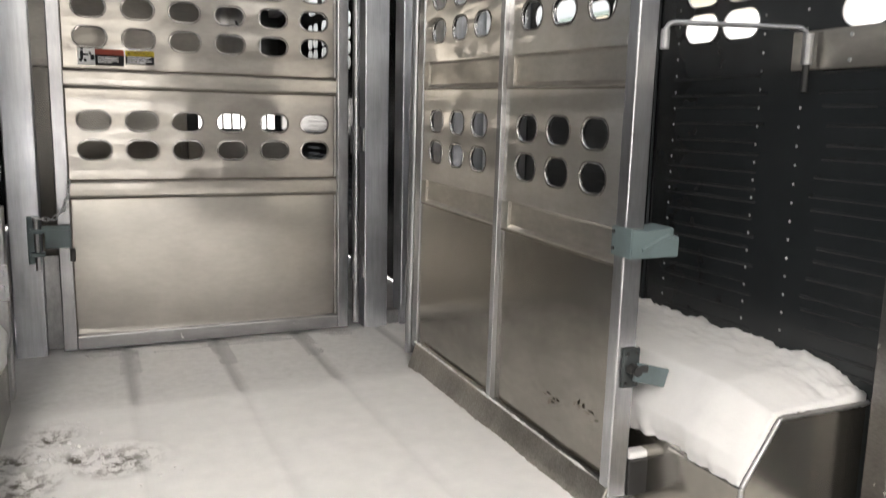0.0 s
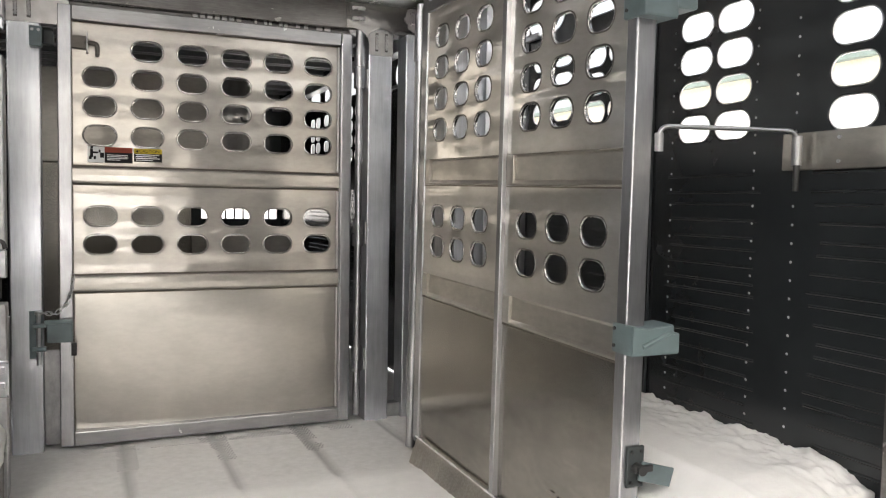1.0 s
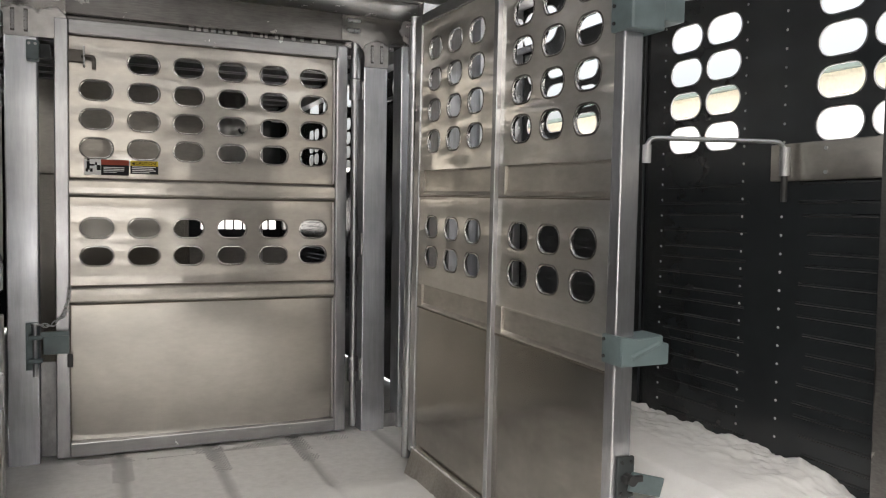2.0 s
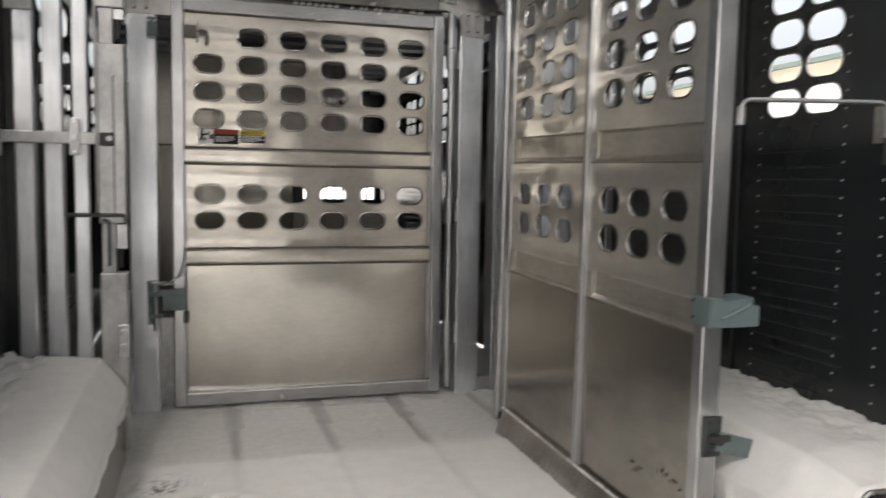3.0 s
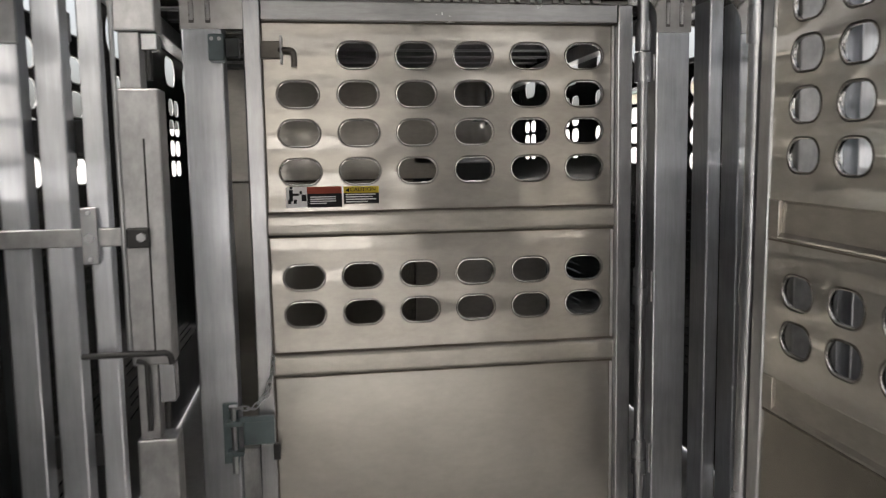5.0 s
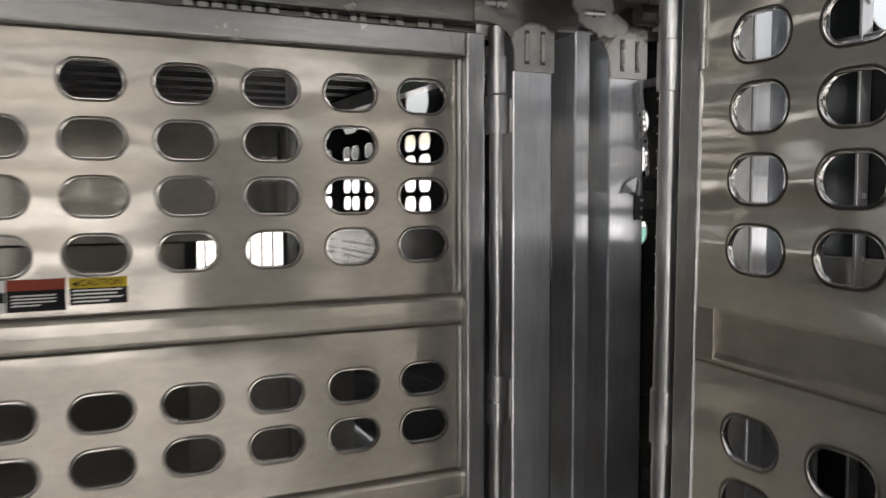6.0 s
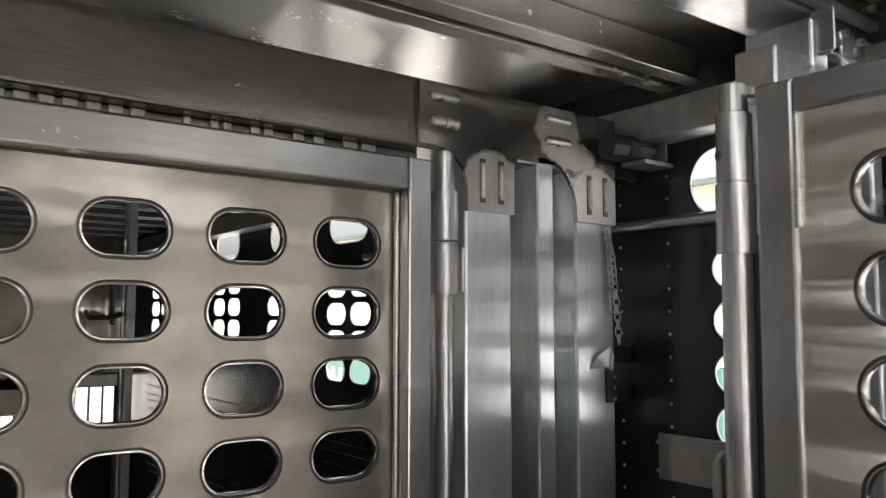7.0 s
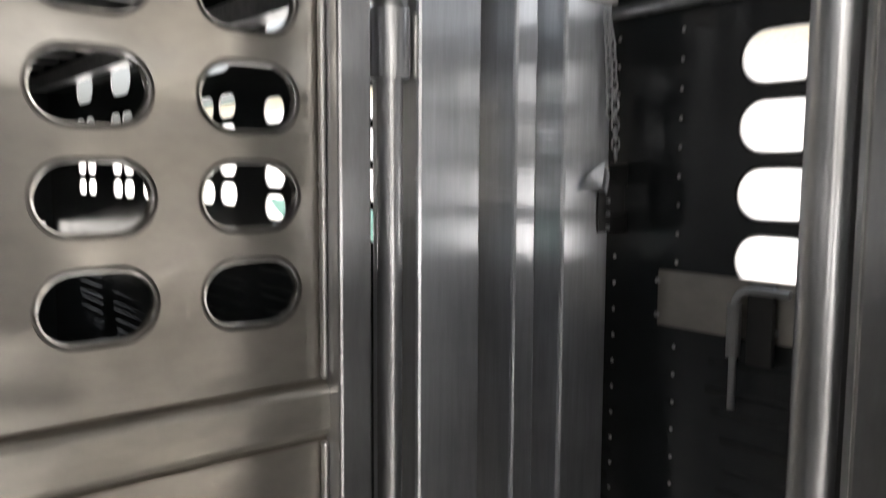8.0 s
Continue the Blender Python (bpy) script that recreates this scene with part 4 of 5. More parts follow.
def gusset(label, x0, x1, z0, z1, y, arches, slots, ledge=0.0, frost=(), thick=0.008):
    """A plate over the post tops with arched cut-outs along its lower edge and welded slots."""
    g = thing("gusset_plate", label, "plate", "gusset plates on the posts")
    pts = [(x0, z1), (x0, ledge or z0)]
    for a, b, top, ra, rb, rz in arches:
        # rounded corners of the cut-out: a small one towards a, a wide one towards b
        if a is not None:
            pts += [(a, z0)] + [(a + ra * (1 - math.cos(k * math.pi / 16)), top - ra * (1 - math.sin(k * math.pi / 16))) for k in range(9)]
        pts += [(b - rb * (1 - math.sin(k * math.pi / 20)), top - rz * (1 - math.cos(k * math.pi / 20))) for k in range(11)] + [(b, z0)]
    pts += [(x1, z0), (x1, z1)]
    clean = [p for i, p in enumerate(pts) if i == 0 or (abs(p[0] - pts[i - 1][0]) + abs(p[1] - pts[i - 1][1])) > 1e-5]
    bm = bmesh.new()
    f = bm.faces.new([bm.verts.new((x, y, z)) for x, z in clean])
    ex = bmesh.ops.extrude_face_region(bm, geom=[f])
    bmesh.ops.translate(bm, verts=[v for v in ex["geom"] if isinstance(v, bmesh.types.BMVert)], vec=(0, -thick, 0))
    bmesh.ops.triangulate(bm, faces=[q for q in bm.faces if len(q.verts) > 4])
    bmesh.ops.recalc_face_normals(bm, faces=bm.faces[:])
    part("plate", bm, weld_scoured(label.replace(" ", "_"), frost), g)
    yy = y - thick
    for n, (xa, za, xb, zb) in enumerate(slots):
        level = abs(xb - xa) > abs(zb - za)
        # level slots are filled with a fat bright bead, upright ones with a thin bead on a dark strip for the recess
        # shade
        r = 0.0105 if level else 0.0075
        p, q = Vector((xa, yy - 0.001, za)), Vector((xb, yy - 0.001, zb))
        if not level:
            part("slot", box(xa - 0.0078, xa + 0.0078, yy - 0.0012, yy + 0.002, za - 0.008, zb + 0.008, 0.001), GROOVE, g, "dark strip for the slot's recess")
        else:
            part("slot", weld_line(p - Vector((0.003, -0.005, 0)), q + Vector((0.003, 0.005, 0)), 0.0122, 0.02, n), GROOVE, g, "dark line round a slot weld", True)
        part("slot_weld", weld_line(p, q, r, 0.008 if level else 0.006, n), WELD, g, "filled slot weld", True)
    return g


gusset("aluminium gusset plate with arched cut-outs and slot welds", 1.086, 1.638, 1.812, 2.056, 3.765, [(None, 1.203, 1.932, 0, 0.085, 0.075), (1.326, 1.512, 1.942, 0.04, 0.10, 0.115)],
       [(1.113, 2.029, 1.180, 2.029), (1.113, 1.979, 1.178, 1.979), (1.241, 1.838, 1.241, 1.911), (1.290, 1.838, 1.290, 1.911),
        (1.417, 2.031, 1.490, 2.031), (1.417, 1.982, 1.490, 1.982), (1.551, 1.838, 1.551, 1.911), (1.603, 1.838, 1.603, 1.911)], 1.932,
       [(1.455, 2.006, 0.072, 0.075), (1.50, 1.955, 0.075, 0.035), (1.575, 1.86, 0.085, 0.085), (1.265, 1.86, 0.085, 0.085)])
gusset("aluminium gusset plate over the latch post", -0.44, -0.13, 1.81, 2.056, 3.766, [(-0.4395, -0.364, 1.935, 0.02, 0.055, 0.05)],
       [(-0.33, 1.835, -0.33, 1.915), (-0.28, 1.835, -0.28, 1.915), (-0.21, 2.025, -0.15, 2.025), (-0.21, 1.98, -0.15, 1.98)], 0.0, [(-0.30, 1.86, 0.10, 0.08), (-0.18, 1.86, 0.08, 0.08)])

# latch keeper and bolt keeper on the latch post
kp = thing("latch_keeper", "grey-green painted latch keeper bolted to the post, with a drop pin", "latch")
part("plate", box(-0.292, -0.243, 3.754, 3.767, 0.40, 0.605, 0.004), GREY_PAINT, kp)
part("lug", box(-0.280, -0.225, 3.715, 3.754, 0.535, 0.553, 0.004), GREY_PAINT, kp)
part("lug", box(-0.280, -0.225, 3.715, 3.754, 0.435, 0.453, 0.004), GREY_PAINT, kp)
part("pin", rod((-0.255, 3.733, 0.375), (-0.255, 3.733, 0.59), 0.009), STEEL, kp, "bright steel drop pin")
part("pin_head", rod((-0.255, 3.733, 0.59), (-0.255, 3.733, 0.603), 0.015), STEEL, kp)
kp = thing("bolt_keeper", "grey-green painted keeper block for the sliding bolt", "latch")
part("block", box(-0.278, -0.230, 3.708, 3.7665, 1.706, 1.788, 0.005), GREY_PAINT, kp)
part("socket", box(-0.229, -0.186, 3.716, 3.7665, 1.716, 1.778, 0.005), GRIMY_PAINT, kp, "dark bolt socket")
for dx in (-0.266, -0.243):
    part("screw", rod((dx, 3.709, 1.772), (dx, 3.705, 1.772), 0.006), STEEL, kp)

# ---- open gate ----
def channel(x0, x1, z0, z1):
    """A channel pressed into the sheet: deep under its upper edge, rising to a proud lip below."""
    bm = bmesh.new()
    prof = [(0.0, z1), (0.010, z1 - 0.003), (0.012, z1 - 0.01), (0.008, z0 + 0.018), (-0.002, z0 + 0.008), (-0.004, z0 + 0.003), (0.0, z0)]
    A = [bm.verts.new((x0, y, z)) for y, z in prof]
    B = [bm.verts.new((x1, y, z)) for y, z in prof]
    for i in range(len(prof) - 1):
        bm.faces.new((A[i], A[i + 1], B[i + 1], B[i]))
    bmesh.ops.recalc_face_normals(bm, faces=bm.faces[:])
    return bm


def kick_flap(x0, x1):
    """A bent plate from the gate's lower edge out to the floor, its lower edge uneven."""
    bm = bmesh.new()
    n, rows = 160, []
    for k in range(n + 1):
        x = x0 + (x1 - x0) * k / n
        w = 0.008 * noise.noise((x * 4, 1, 3)) + 0.005 * noise.noise((x * 40, 2, 3))
        out = 0.052 + 0.006 * (x - x0) / (x1 - x0) + w
        rows.append([bm.verts.new((x, y, z)) for y, z in ((-0.016, 0.098), (-0.022, 0.090), (-out * 0.7, 0.048), (-out, -0.004 + 0.0205 * x + w * 0.3), (-out + 0.004, -0.012 + 0.0205 * x), (-0.018, 0.082))])
    for a, b in zip(rows, rows[1:]):
        for i in range(6):
            j = (i + 1) % 6
            bm.faces.new((a[i], a[j], b[j], b[i]))
    bm.faces.new(rows[0]); bm.faces.new(rows[-1])
    bmesh.ops.recalc_face_normals(bm, faces=bm.faces[:])
    return bm



swing = pose(1.2348, 3.1333, 0, 0, 0, -89.98)
gate2 = thing("open_gate", "open aluminium gate with rows of oval holes, standing ajar", "gate", at=swing)
for u0, u1, out in ((-0.026, 0.030, -0.008), (1.405, 1.448, -0.020)):
    part("stile", box(u0, u1, out, 0.042, 0.062, 1.925, 0.005), ALU_FRAME, gate2)
part("rail", box(0.030, 1.405, -0.010, 0.042, 1.878, 1.925, 0.005), ALU_RAIL, gate2)
part("rail", box(0.030, 1.405, -0.018, 0.042, 0.062, 0.092, 0.005), ALU_RAIL, gate2)
part("stile", box(0.712, 0.742, -0.018, 0.035, 0.094, 1.876, 0.003), ALU_FRAME, gate2)
part("kick_plate", kick_flap(0.06, 1.446), KICK, gate2, "weathered kick plate that slopes to the floor", True)
# Lighter sheet above and darker below carry the leaf's fall of light.
for xa, xb, cols in ((0.030, 0.712, [0.168, 0.3585, 0.545]), (0.742, 1.405, [0.884, 1.069, 1.257])):
    for z0, z1, zs in ((1.272, 1.878, [1.388, 1.5133, 1.6395, 1.765]), (0.797, 1.168, [0.9174, 1.040])):
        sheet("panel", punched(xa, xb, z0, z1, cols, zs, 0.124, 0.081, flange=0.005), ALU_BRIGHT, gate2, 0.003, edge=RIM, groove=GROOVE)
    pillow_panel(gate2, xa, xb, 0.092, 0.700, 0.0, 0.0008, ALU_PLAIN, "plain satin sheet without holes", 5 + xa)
    for z0, z1 in ((1.168, 1.272), (0.700, 0.797)):
        part("band", channel(xa + 0.045, xb, z0, z1), ALU_SHEET, gate2, "recessed channel band")
        part("band_gap", box(xa, xb, -0.0015, 0.0, z0 - 0.006, z0 - 0.001, 0), CREASE_DARK, gate2, "dark strip for the shade under a band")
        part("band_end", box(xa, xa + 0.046, -0.002, 0.014, z0 + 0.001, z1 - 0.001, 0.002), ALU_SHEET, gate2)
    for k, (za, zb) in enumerate(((1.28, 1.873), (0.802, 1.168), (0.096, 0.70))):
        part("weld_seam", weld_line((xb, -0.003, za), (xb, -0.003, zb), 0.0025, 0.012, k), WELD, gate2, "thin weld bead", True)
pin = swing.inverted() @ Vector((1.2345, 3.196, 1.6))
plumb = Matrix.Translation((pin.x, pin.y, 0))
knuckle(gate2, 0, 0, 0.02, 1.690, 0.0214, "hinge_pipe").matrix_local = plumb
for z0, z1, r in ((0.32, 0.42, 0.026), (0.97, 1.083, 0.026), (1.690, 1.7905, 0.0275), (1.7915, 1.892, 0.0255), (1.892, 1.934, 0.020)):
    knuckle(gate2, 0, 0, z0, z1, r).matrix_local = plumb
# Added dark strip keeps the gap beside the pipe in shade.
part("gap_filler", box(1.262, 1.279, 3.186, 3.196, 0.02, 1.72, 0.002), BLACK_RAW, gate2, "added dark strip that shades the gap behind the hinge pipe").matrix_local = swing.inverted()
part("set_hole", rod((-0.0125, -0.0225, 1.831), (-0.0105, -0.0185, 1.831), 0.008), BLACK_RAW, gate2, "dark drilled hole").matrix_local = plumb
part("weld_seam", weld_line((0.033, -0.004, 1.72), (0.033, -0.004, 1.88), 0.005, 0.006, 3), WELD, gate2, "rippled weld bead", True)
# fittings on the free edge
part("upper_latch", box(1.398, 1.492, -0.030, 0.075, 1.598, 1.690, 0.006), GREY_PAINT, gate2, "grey-green painted cast latch")
part("latch_tongue", box(1.410, 1.486, 0.072, 0.142, 1.627, 1.688, 0.006), GREY_PAINT, gate2, "grey-green painted cast latch")


def wedge(x0, x1, y0, y1, z0, z1, cut):
    """A block with a hollowed, sloping upper side, for a cast latch arm."""
    bm = bmesh.new()
    A = [(y0, z0), (y1, z0), (y1, z0 + 0.055), (y1 - 0.02, z0 + 0.055), (y1 - 0.02, z1), (y0 + cut, z1 - 0.008), (y0, z1)]
    v0 = [bm.verts.new((x0, y, z)) for y, z in A]
    v1 = [bm.verts.new((x1, y, z)) for y, z in A]
    for i in range(len(A)):
        j = (i + 1) % len(A)
        bm.faces.new((v0[i], v0[j], v1[j], v1[i]))
    bm.faces.new(v0); bm.faces.new(v1[::-1])
    bmesh.ops.recalc_face_normals(bm, faces=bm.faces[:])
    bmesh.ops.bevel(bm, geom=bm.edges[:], offset=0.003, segments=2, affect="EDGES")
    return bm


part("middle_latch", wedge(1.404, 1.490, -0.030, 0.124, 0.734, 0.812, 0.05), GREY_PAINT, gate2, "grey-green painted cast latch arm")
part("middle_latch_rib", rod((1.490, 0.004, 0.758), (1.490, 0.09, 0.792), 0.0065), GREY_PAINT, gate2)
part("latch_plate", box(1.448, 1.458, -0.004, 0.049, 0.378, 0.488, 0.003), GRIMY_PAINT, gate2, "grimy dark latch plate")
part("latch_boss", rod((1.457, 0.024, 0.432), (1.488, 0.024, 0.432), 0.014), BLACK_RAW, gate2, "dark pivot boss")
part("latch_tongue", box(1.466, 1.473, 0.0, 0.11, -0.030, 0.022, 0.006), GREY_PAINT, gate2).matrix_local = Matrix.Translation((0, 0.028, 0.430)) @ pose(0, 0, 0, -16, 0, 0)
part("latch_boss", box(1.460, 1.482, 0.004, 0.062, 0.424, 0.442, 0.003), BLACK_RAW, gate2, "dark pivot arm")
for z in (0.392, 0.474):
    for y in (0.008, 0.038):
        part("screw", rod((1.458, y, z), (1.462, y, z), 0.0048), BLACK_RAW, gate2, "dark screw head")
for z in (0.752, 0.797):
    part("screw", rod((1.416, -0.029, z), (1.416, -0.034, z), 0.0048), BLACK_RAW, gate2, "dark screw head")
    part("screw", rod((1.416, -0.029, z + 0.868), (1.416, -0.034, z + 0.868), 0.0048), BLACK_RAW, gate2, "dark screw head")
part("rod_socket", rod((1.458, 0.055, 1.262), (1.458, 0.055, 1.309), 0.0115), ALU_DULL, gate2)
part("bottom_block", box(1.41, 1.455, 0.0425, 0.118, 0.062, 0.165, 0.004), BLACK_RAW, gate2, "black rubber-like bumper block")
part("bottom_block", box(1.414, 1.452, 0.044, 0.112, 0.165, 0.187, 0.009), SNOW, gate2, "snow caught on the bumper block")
part("pivot_block", box(1.245, 1.335, 3.135, 3.20, 1.915, 1.985, 0.004), ALU_FRAME, gate2, "square alloy pivot block").matrix_local = swing.inverted()
rb = thing("bolted_bracket", "aluminium bracket plate with bolt heads under the deck", "bracket")
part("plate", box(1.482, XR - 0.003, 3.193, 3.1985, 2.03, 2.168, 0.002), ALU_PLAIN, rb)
part("fold", box(1.476, 1.4815, 3.160, 3.1985, 2.03, 2.102, 0.002), ALU_FRAME, rb)
part("lip", box(1.482, 1.61, 3.168, 3.1925, 2.026, 2.032, 0.002), ALU_FRAME, rb, "bright turned lip")
part("flange", box(1.20, 1.665, 3.172, 3.1925, 2.104, 2.122, 0.005), ALU_FRAME, rb, "bright rounded flange")
for k, (x, z) in enumerate(((1.514, 2.091), (1.570, 2.084), (1.542, 2.062), (1.625, 2.080), (1.605, 2.058), (1.682, 2.076), (1.655, 2.055), (1.672, 2.152))):
    part("bolt_head", rod((x, 3.193, z), (x, 3.183, z), 0.0075, None, 6), STEEL, rb)

# scuffs and caught snow on the open gate
rnd = random.Random(4)


def smudge(parent, cx, cz, w, h, y):
    bm = bmesh.new()
    ring = []
    for a in range(14):
        th = 2 * math.pi * a / 14
        k = 0.6 + 0.5 * rnd.random()
        ring.append(bm.verts.new((cx + w * k * math.cos(th) + 0.3 * h * math.sin(th), y, cz + h * k * math.sin(th))))
    c = bm.verts.new((cx, y - 0.0006, cz))
    for i in range(14):
        bm.faces.new((c, ring[i], ring[(i + 1) % 14]))
    bmesh.ops.recalc_face_normals(bm, faces=bm.faces[:])
    part("smudge", bm, SMEAR, parent, "dried dirt smear")


for cx, cz, w, h in ((1.09, 0.235, 0.016, 0.004), (1.115, 0.22, 0.010, 0.012), (1.14, 0.23, 0.012, 0.004), (1.25, 0.265, 0.007, 0.013), (1.275, 0.262, 0.008, 0.010),
                     (1.315, 0.258, 0.016, 0.005), (1.34, 0.242, 0.010, 0.004), (0.25, 0.515, 0.006, 0.003), (0.275, 0.511, 0.004, 0.003), (0.644, 0.465, 0.004, 0.004), (0.49, 0.484, 0.003, 0.006)):
    smudge(gate2, cx, cz, w, h, -0.0075)


# the leaf has sagged out of square: its rails fall towards the free edge while its stiles stay plumb
sag = Matrix(((1, 0, 0, 0), (0, 1, 0.0107, -0.0102), (-0.0205, 0, 1, 0), (0, 0, 0, 1)))
for piece in gate2.children:
    own = piece.matrix_basis.copy()
    piece.data.transform(own.inverted() @ sag @ own)


def snow_strip(label, x0, x1, y, z, r, seed, m, tilt=Matrix.Identity(4)):
    """Ragged snow caught along a ledge, broken in places."""
    s = thing("snow_ridge", label, "snow", at=m)
    bm = bmesh.new()
    n = int((x1 - x0) / 0.008)
    rings = []
    for k in range(n + 1):
        x = x0 + (x1 - x0) * k / n
        rr = r * max(0.12, 0.55 + 1.3 * noise.noise((x * 9, seed, 1)) + 0.6 * noise.noise((x * 45, seed, 5)))
        rings.append([bm.verts.new((x, y + rr * 0.9 * math.cos(a * math.pi / 4), z + rr * (0.9 if a < 5 else 0.5) * math.sin(a * math.pi / 4))) for a in range(8)])
    for a, b in zip(rings, rings[1:]):
        for k in range(8):
            l = (k + 1) % 8
            bm.faces.new((a[k], a[l], b[l], b[k]))
    bm.faces.new(rings[0]); bm.faces.new(rings[-1])
    bmesh.ops.recalc_face_normals(bm, faces=bm.faces[:])
    bm.transform(tilt)
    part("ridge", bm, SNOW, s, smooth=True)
    return s


snow_strip("thin ragged snow caught on the lower rail of the open gate", 0.05, 1.40, -0.020, 0.098, 0.0065, 2, swing, sag)
snow_strip("ragged snow crust along the foot of the open gate", 0.08, 1.44, -0.066, -0.008, 0.009, 8, swing)

# holding rod between gate and wall
rodt = thing("holding_rod", "thin bent steel rod holding the gate to the wall", "rod")
bent_rod("rod", [(1.294, 1.675, 1.235), (1.294, 1.675, 1.297), (1.70, 1.604, 1.301), (1.70, 1.60, 1.16)], 0.0065, STEEL, rodt)
part("sleeve", rod((1.70, 1.60, 1.207), (1.70, 1.60, 1.286), 0.014), ALU_DULL, rodt)
part("grip", rod((1.70, 1.60, 1.137), (1.70, 1.60, 1.207), 0.0085), BLACK_RAW, rodt, "dark lower end of the rod")
upr = thing("upper_rod", "slim steel rod from the upper latch to the side wall", "rod")
part("rod", rod((1.34, 1.66, 1.655), (XR - 0.004, 1.62, 1.725), 0.0075), STEEL, upr)
part("wall_socket", rod((XR - 0.02, 1.622, 1.722), (XR - 0.002, 1.62, 1.725), 0.016), STEEL, upr)
for y0, y1, top, lbl in ((-0.4, 1.677, 1.298, "aluminium kick band along the side wall"), (2.75, 3.722, 1.341, "aluminium kick band on the side wall behind the gate")):
    wb = thing("wall_band", lbl, "band", "kick bands on the side wall")
    part("plate", box(XR - 0.012, XR - 0.001, y0, y1, top - 0.103, top, 0.003), ALU_SHEET, wb)
    k = y0 + 0.05
    while k < y1:
        part("screw", rod((XR - 0.011, k, top - 0.083), (XR - 0.016, k, top - 0.083), 0.005), STEEL, wb)
        part("screw", rod((XR - 0.011, k, top - 0.02), (XR - 0.016, k, top - 0.02), 0.005), STEEL, wb)
        k += 0.23
gr = thing("grab_rod", "bent steel rod in a bracket on the wall band", "rod")
bent_rod("rod", [(XR - 0.03, 3.555, 1.12), (XR - 0.03, 3.555, 1.325), (XR - 0.03, 3.46, 1.325)], 0.0065, STEEL, gr)
part("sleeve", rod((XR - 0.03, 3.555, 1.21), (XR - 0.03, 3.555, 1.30), 0.012), ALU_DULL, gr)
part("guide", box(XR - 0.026, XR - 0.013, 3.49, 3.535, 1.20, 1.335, 0.002), BLACK_RAW, gr, "black guide slot behind the rod")

# chain and black keeper by the side-wall post
chain("thin steel chain hanging from the post", [(1.606, 3.757, 1.80), (1.622, 3.755, 1.74), (1.632, 3.755, 1.66), (1.648, 3.762, 1.55), (1.655, 3.772, 1.53)], 0.002, 0.012)
chain("thin steel chain hanging from the post", [(1.606, 3.755, 1.79), (1.613, 3.753, 1.70), (1.618, 3.753, 1.60)], 0.002, 0.012)
bk = thing("black_keeper", "black steel gate keeper between post and wall", "latch")
part("arm", box(1.638, XR - 0.003, 3.80, 3.83, 1.495, 1.535, 0.003), BLACK_RAW, bk)
part("arm", box(1.638, XR - 0.003, 3.80, 3.83, 1.405, 1.445, 0.003), BLACK_RAW, bk)
part("block", box(1.638, 1.69, 3.77, 3.80, 1.44, 1.50, 0.004), BLACK_RAW, bk)
bm = bmesh.new()
front = [bm.verts.new(p) for p in ((1.552, 3.764, 1.488), (1.570, 3.758, 1.516), (1.602, 3.748, 1.537), (1.622, 3.754, 1.516), (1.632, 3.763, 1.490), (1.612, 3.752, 1.480), (1.592, 3.746, 1.492))]
bm.faces.new(front)
bmesh.ops.solidify(bm, geom=bm.faces[:], thickness=0.002)
bmesh.ops.recalc_face_normals(bm, faces=bm.faces[:])
part("flap", bm, ALU_POST, bk, "bent torn alloy flap")
part("plate", box(1.603, 1.634, 3.7600, 3.7655, 1.412, 1.485, 0.002), BLACK_RAW, bk)
for z in (1.42, 1.445, 1.468):
    part("screw", rod((1.624, 3.7605, z), (1.624, 3.7545, z), 0.004), STEEL, bk)
bk = thing("spring_latch", "black spring latch under the top rail", "latch")
part("body", rod((1.58, 3.73, 1.985), (1.71, 3.71, 1.985), 0.03), BLACK_RAW, bk)
part("body", box(1.62, 1.68, 3.69, 3.756, 1.96, 2.0, 0.006), BLACK_RAW, bk)
part("bracket", box(1.64, XR - 0.002, 3.67, 3.74, 1.945, 1.955, 0.002), ALU_DULL, bk)
part("bracket", box(1.70, 1.706, 3.66, 3.74, 1.955, 2.0, 0.002), ALU_DULL, bk)

# ---- slatted panel over the left wheel box ----
sp = thing("slatted_panel", "aluminium panel of upright flat tubes over the wheel box", "panel", "slatted tube panels", pose(-0.010, 0.02, 0))
for a, b in ((-0.692, -0.627), (-0.595, -0.531), (-0.495, -0.444)):
    part("slat", box(a, b, 3.130, 3.20 if a < -0.5 else 3.17, 0.362, 2.09, 0.005), ALU_POST, sp)
part("slat", box(-0.738, -0.700, 3.19, 3.23, 0.362, 2.09, 0.005), BLACK, sp, "black edge tube beside the wall")
part("cap_plate", box(-0.715, -0.622, 3.112, 3.134, 1.672, 2.09, 0.004), ALU_DULL, sp)
part("cross_rail", box(-0.70, -0.485, 3.202, 3.225, 1.42, 1.50, 0.003), BLACK_RAW, sp, "dark rail behind the tubes")
part("cross_rail", box(-0.70, -0.485, 3.202, 3.225, 0.62, 0.70, 0.003), BLACK_RAW, sp, "dark rail behind the tubes")
# jamb of stacked lengths with two latch pockets
for z0, z1 in ((0.02, 0.712), (0.90, 1.568), (1.70, 2.09)):
    part("jamb", box(-0.408, -0.312, 3.105, 3.19, z0, z1, 0.005), ALU_DULL, sp)
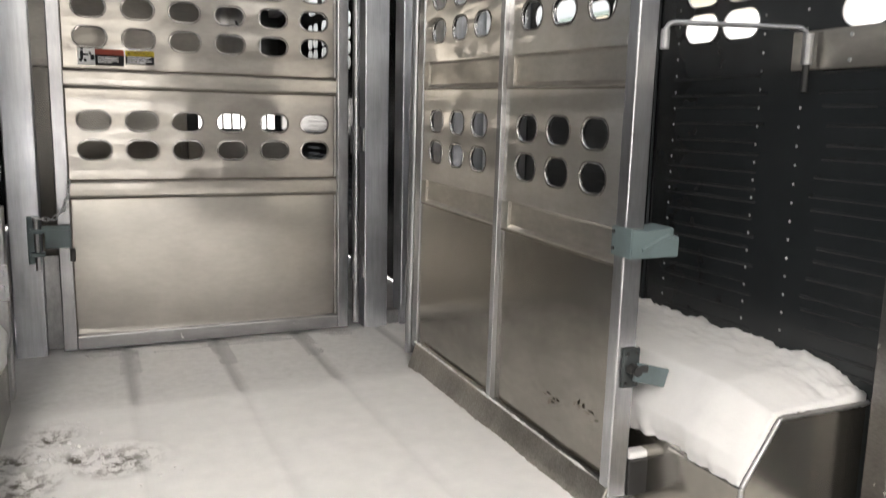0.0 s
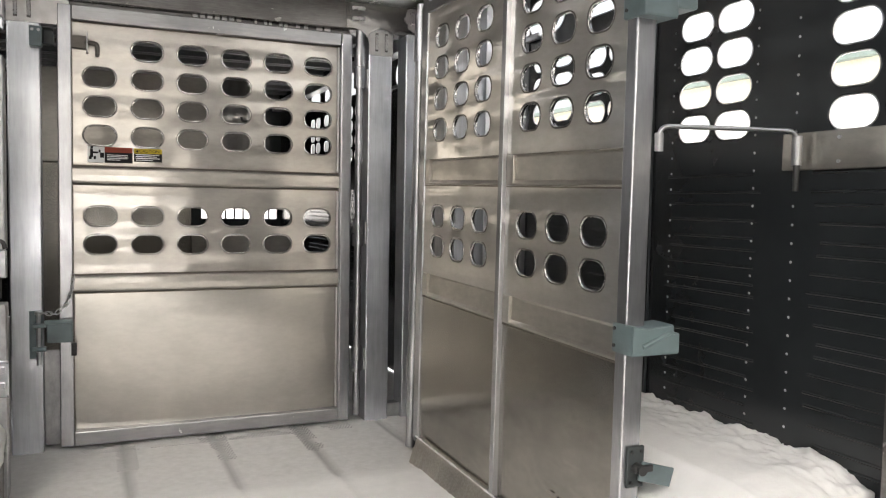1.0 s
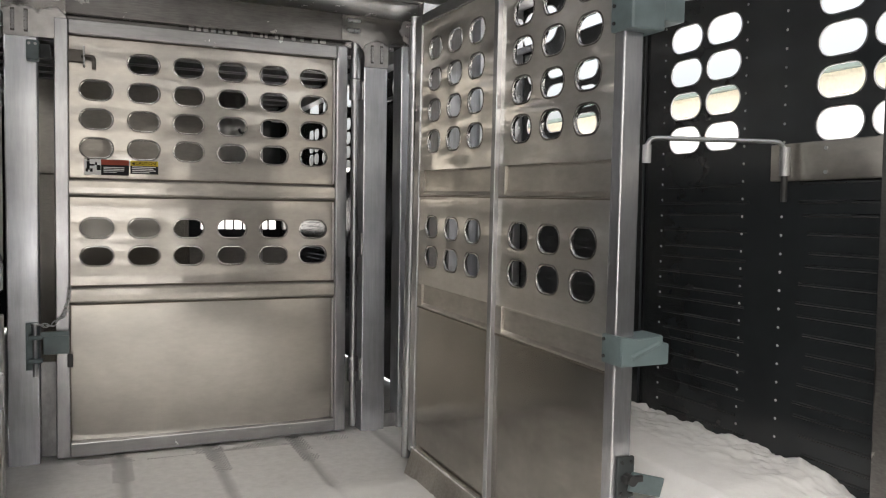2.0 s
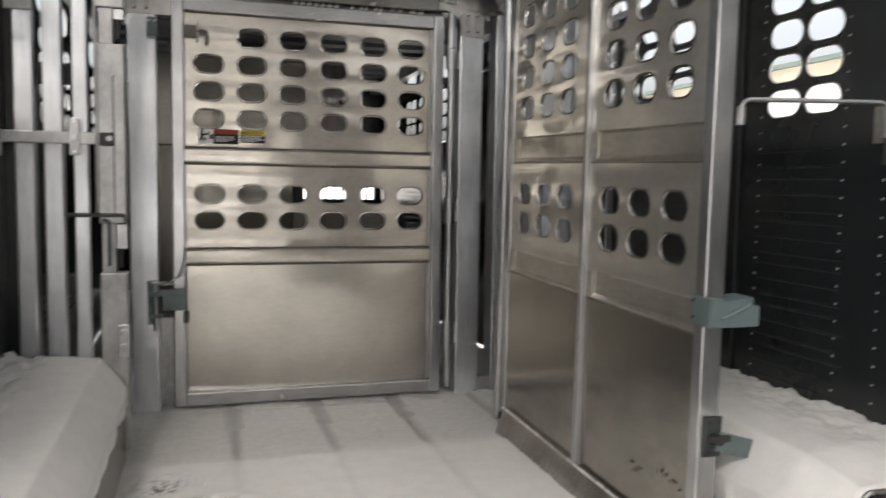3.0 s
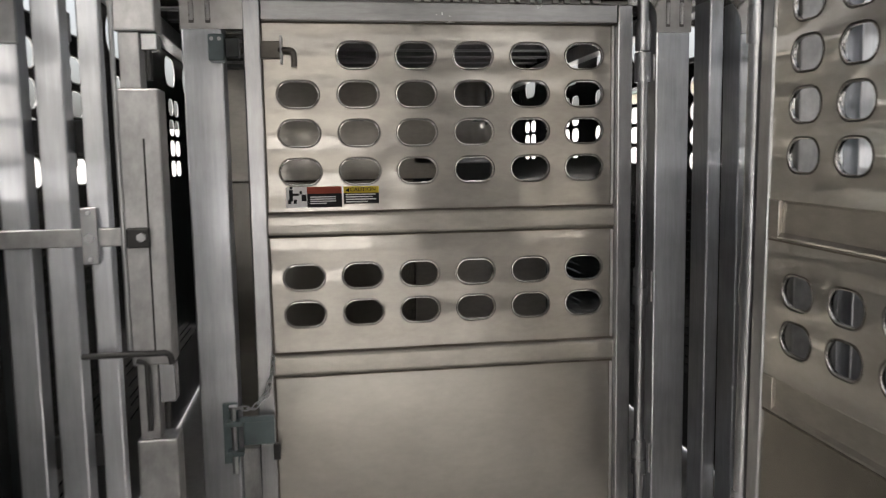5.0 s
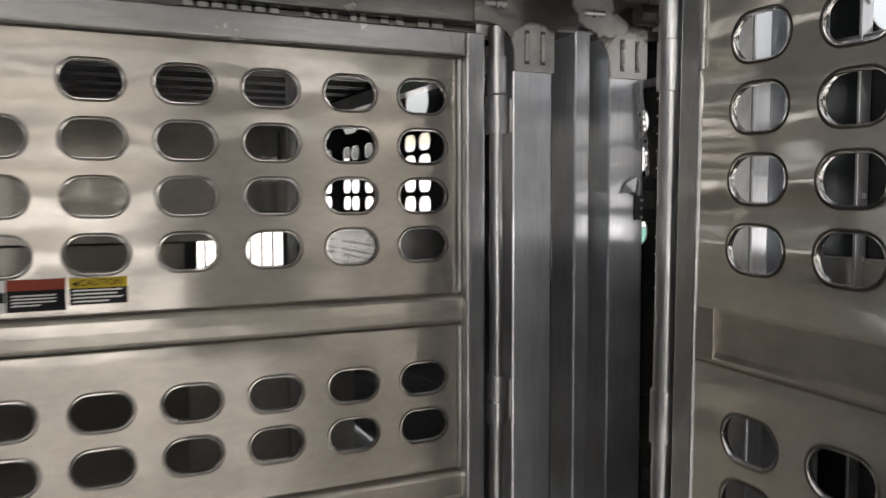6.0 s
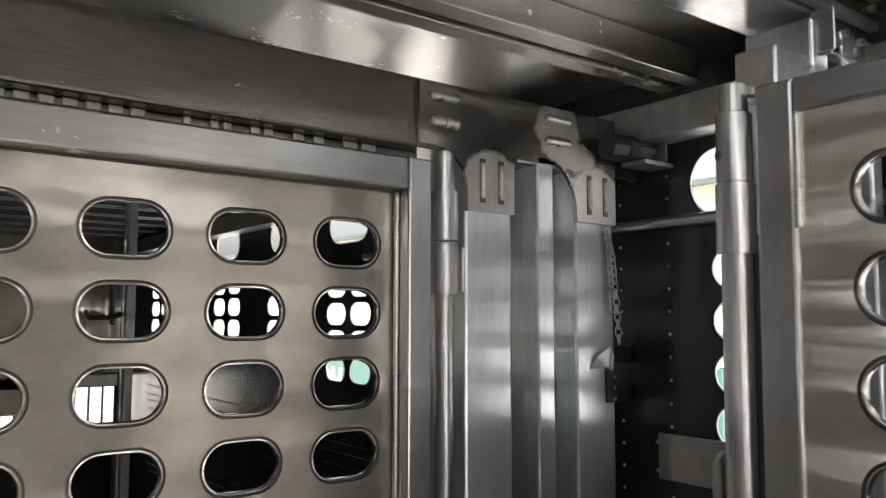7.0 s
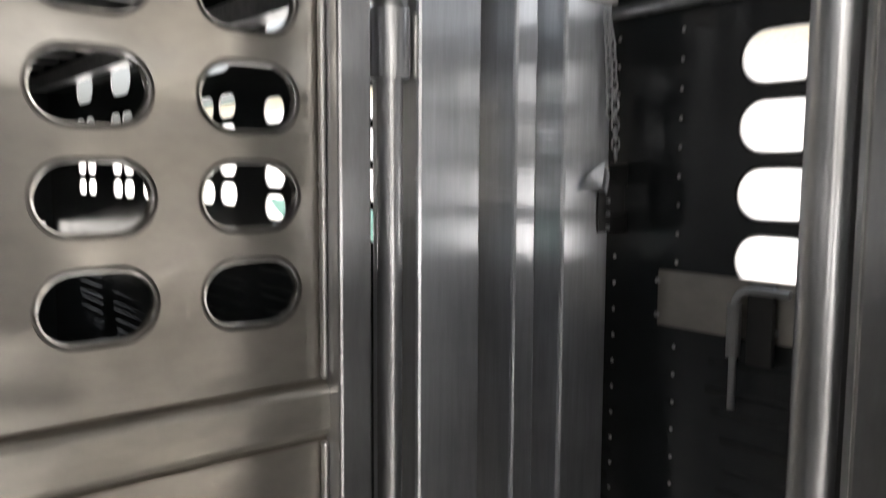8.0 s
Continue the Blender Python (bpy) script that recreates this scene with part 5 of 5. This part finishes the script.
for z0, z1 in ((0.712, 0.90), (1.568, 1.70)):
    part("pocket", box(-0.400, -0.352, 3.115, 3.18, z0, z1, 0.003), ALU_DULL, sp)
    part("pocket_block", box(-0.350, -0.312, 3.118, 3.17, z0 + 0.09, z1 + 0.0 - 0.002, 0.003), ALU_FRAME, sp)
    part("pocket_pin", rod((-0.335, 3.13, z0 + 0.02), (-0.335, 3.13, z0 + 0.10), 0.008), BLACK_RAW, sp)
part("seam", rod((-0.352, 3.104, 0.93), (-0.352, 3.104, 1.45), 0.0022), BLACK_RAW, sp, "narrow dark seam")
part("upright_rod", rod((-0.412, 3.11, 0.94), (-0.412, 3.11, 2.09), 0.006), STEEL, sp)
bent_rod("draw_handle", [(-0.520, 3.095, 0.932), (-0.318, 3.095, 0.932), (-0.312, 3.095, 0.905)], 0.0075, BLACK_RAW, sp, "dark bent draw handle")
bent_rod("draw_handle", [(-0.395, 3.095, 0.915), (-0.372, 3.095, 0.91), (-0.372, 3.095, 0.74)], 0.006, BLACK_RAW, sp, "dark bent draw handle")
part("striker_plate", box(-0.346, -0.306, 3.098, 3.105, 0.385, 0.515, 0.003), ALU_FRAME, sp, "striker plate with two square studs")
for z in (0.43, 0.485):
    part("stud", box(-0.336, -0.316, 3.088, 3.098, z - 0.012, z + 0.012, 0.003), ALU_FRAME, sp)
for x in (-0.343, -0.310):
    for z in (0.392, 0.508):
        part("screw", rod((x, 3.098, z), (x, 3.094, z), 0.003), BLACK_RAW, sp)
sp2 = thing("slatted_panel", "aluminium panel of upright flat tubes behind the open gate", "panel", "slatted tube panels")
for a, b in ((1.462, 1.514), (1.558, 1.612), (1.650, 1.690)):
    part("slat", box(a, b, 3.19, 3.31, 0.362, 2.09, 0.005), ALU_POST, sp2)
part("jamb", box(1.325, 1.385, 3.118, 3.20, 0.02, 1.965, 0.005), ALU_DULL, sp2)
edge_ = part("wall_flange", box(1.700, XR - 0.004, 3.120, 3.128, 0.362, 2.02, 0.002), ALU_FRAME, sp2, "bolted flange along the wall")
for k in range(11):
    part("bolt_head", rod((1.718, 3.120, 0.50 + 0.14 * k), (1.718, 3.114, 0.50 + 0.14 * k), 0.006, None, 6), STEEL, edge_)
part("hook_plate", box(-0.578, -0.532, 3.2, 3.226, 1.69, 1.76, 0.003), ALU_FRAME, sp)
part("stop_block", box(-0.572, -0.540, 3.2, 3.24, 1.385, 1.475, 0.003), BLACK_RAW, sp, "black stop block behind the tubes")
chain("thin steel chain hanging behind the upright tubes", [(-0.553, 3.235, 1.70), (-0.553, 3.235, 1.62), (-0.556, 3.235, 1.545)], 0.002, 0.012)
strap = thing("strap_latch", "flat aluminium strap latch across the upright tubes", "latch", at=pose(-0.013, 0.02, 0.003))
part("strap", box(-0.725, -0.405, 3.112, 3.122, 1.192, 1.236, 0.003), ALU_DULL, strap)
part("hook", box(-0.735, -0.725, 3.085, 3.122, 1.140, 1.238, 0.003), ALU_FRAME, strap)
part("cross_plate", box(-0.503, -0.465, 3.103, 3.111, 1.15, 1.287, 0.003), ALU_FRAME, strap)
part("bolt_head", rod((-0.484, 3.103, 1.214), (-0.484, 3.090, 1.214), 0.011, None, 6), STEEL, strap)
for z in (1.163, 1.274):
    part("screw", rod((-0.484, 3.103, z), (-0.484, 3.098, z), 0.005), STEEL, strap)
part("end_block", box(-0.398, -0.345, 3.085, 3.103, 1.188, 1.236, 0.004), BLACK_RAW, strap, "black end block")
part("bolt_head", rod((-0.362, 3.085, 1.214), (-0.362, 3.075, 1.214), 0.011, None, 6), STEEL, strap)

# ---- outside ----
tagged(obj("ground", box(-600, 600, -600, 600, -1.4, -1.1, 0), GROUND), "snow-covered yard outside", "ground", kind="structure")
bld = thing("warehouse", "low pale warehouse with a green roof edge and teal sign", "building")
part("wall", box(22, 34, -4, 60, -1.1, 5.1, 0), WHITE_PAINT, bld, "white cladding")
part("wall", box(21.9, 34, -4, 60, 5.1, 5.84, 0), CREAM, bld, "cream cladding")
part("roof", box(21.6, 34.4, -4.4, 60.4, 5.84, 6.0, 0), EAVE, bld, "grey-green roof edge")
sg = part("sign", box(21.85, 21.95, 19.15, 21.6, 3.75, 4.6, 0), TEAL, bld, "teal sign with white letters")
lettering("word", "ER", 0.62, WHITE_PAINT, sg, Matrix.Translation((21.84, 19.80, 4.2)) @ pose(0, 0, 0, 90, 0, -90))

# a long teal board fence low beyond the side wall
park = thing("board_fence", "long teal board fence with white lettering across the yard", "fence")
for k in range(8):
    y = 11.78 + 2.467 * k
    part("board", box(14.0, 14.06, y, y + 2.45, -1.08, 0.60, 0.01), TEAL, park)
    part("post", box(14.07, 14.19, y, y + 0.12, -1.1, 0.64, 0.01), GREY_PAINT, park)
for y in (26.7, 27.2, 27.75):
    part("text_bar", box(13.985, 13.998, y, y + 0.2, -0.6, -0.1, 0), WHITE_PAINT, park, "white painted bar")
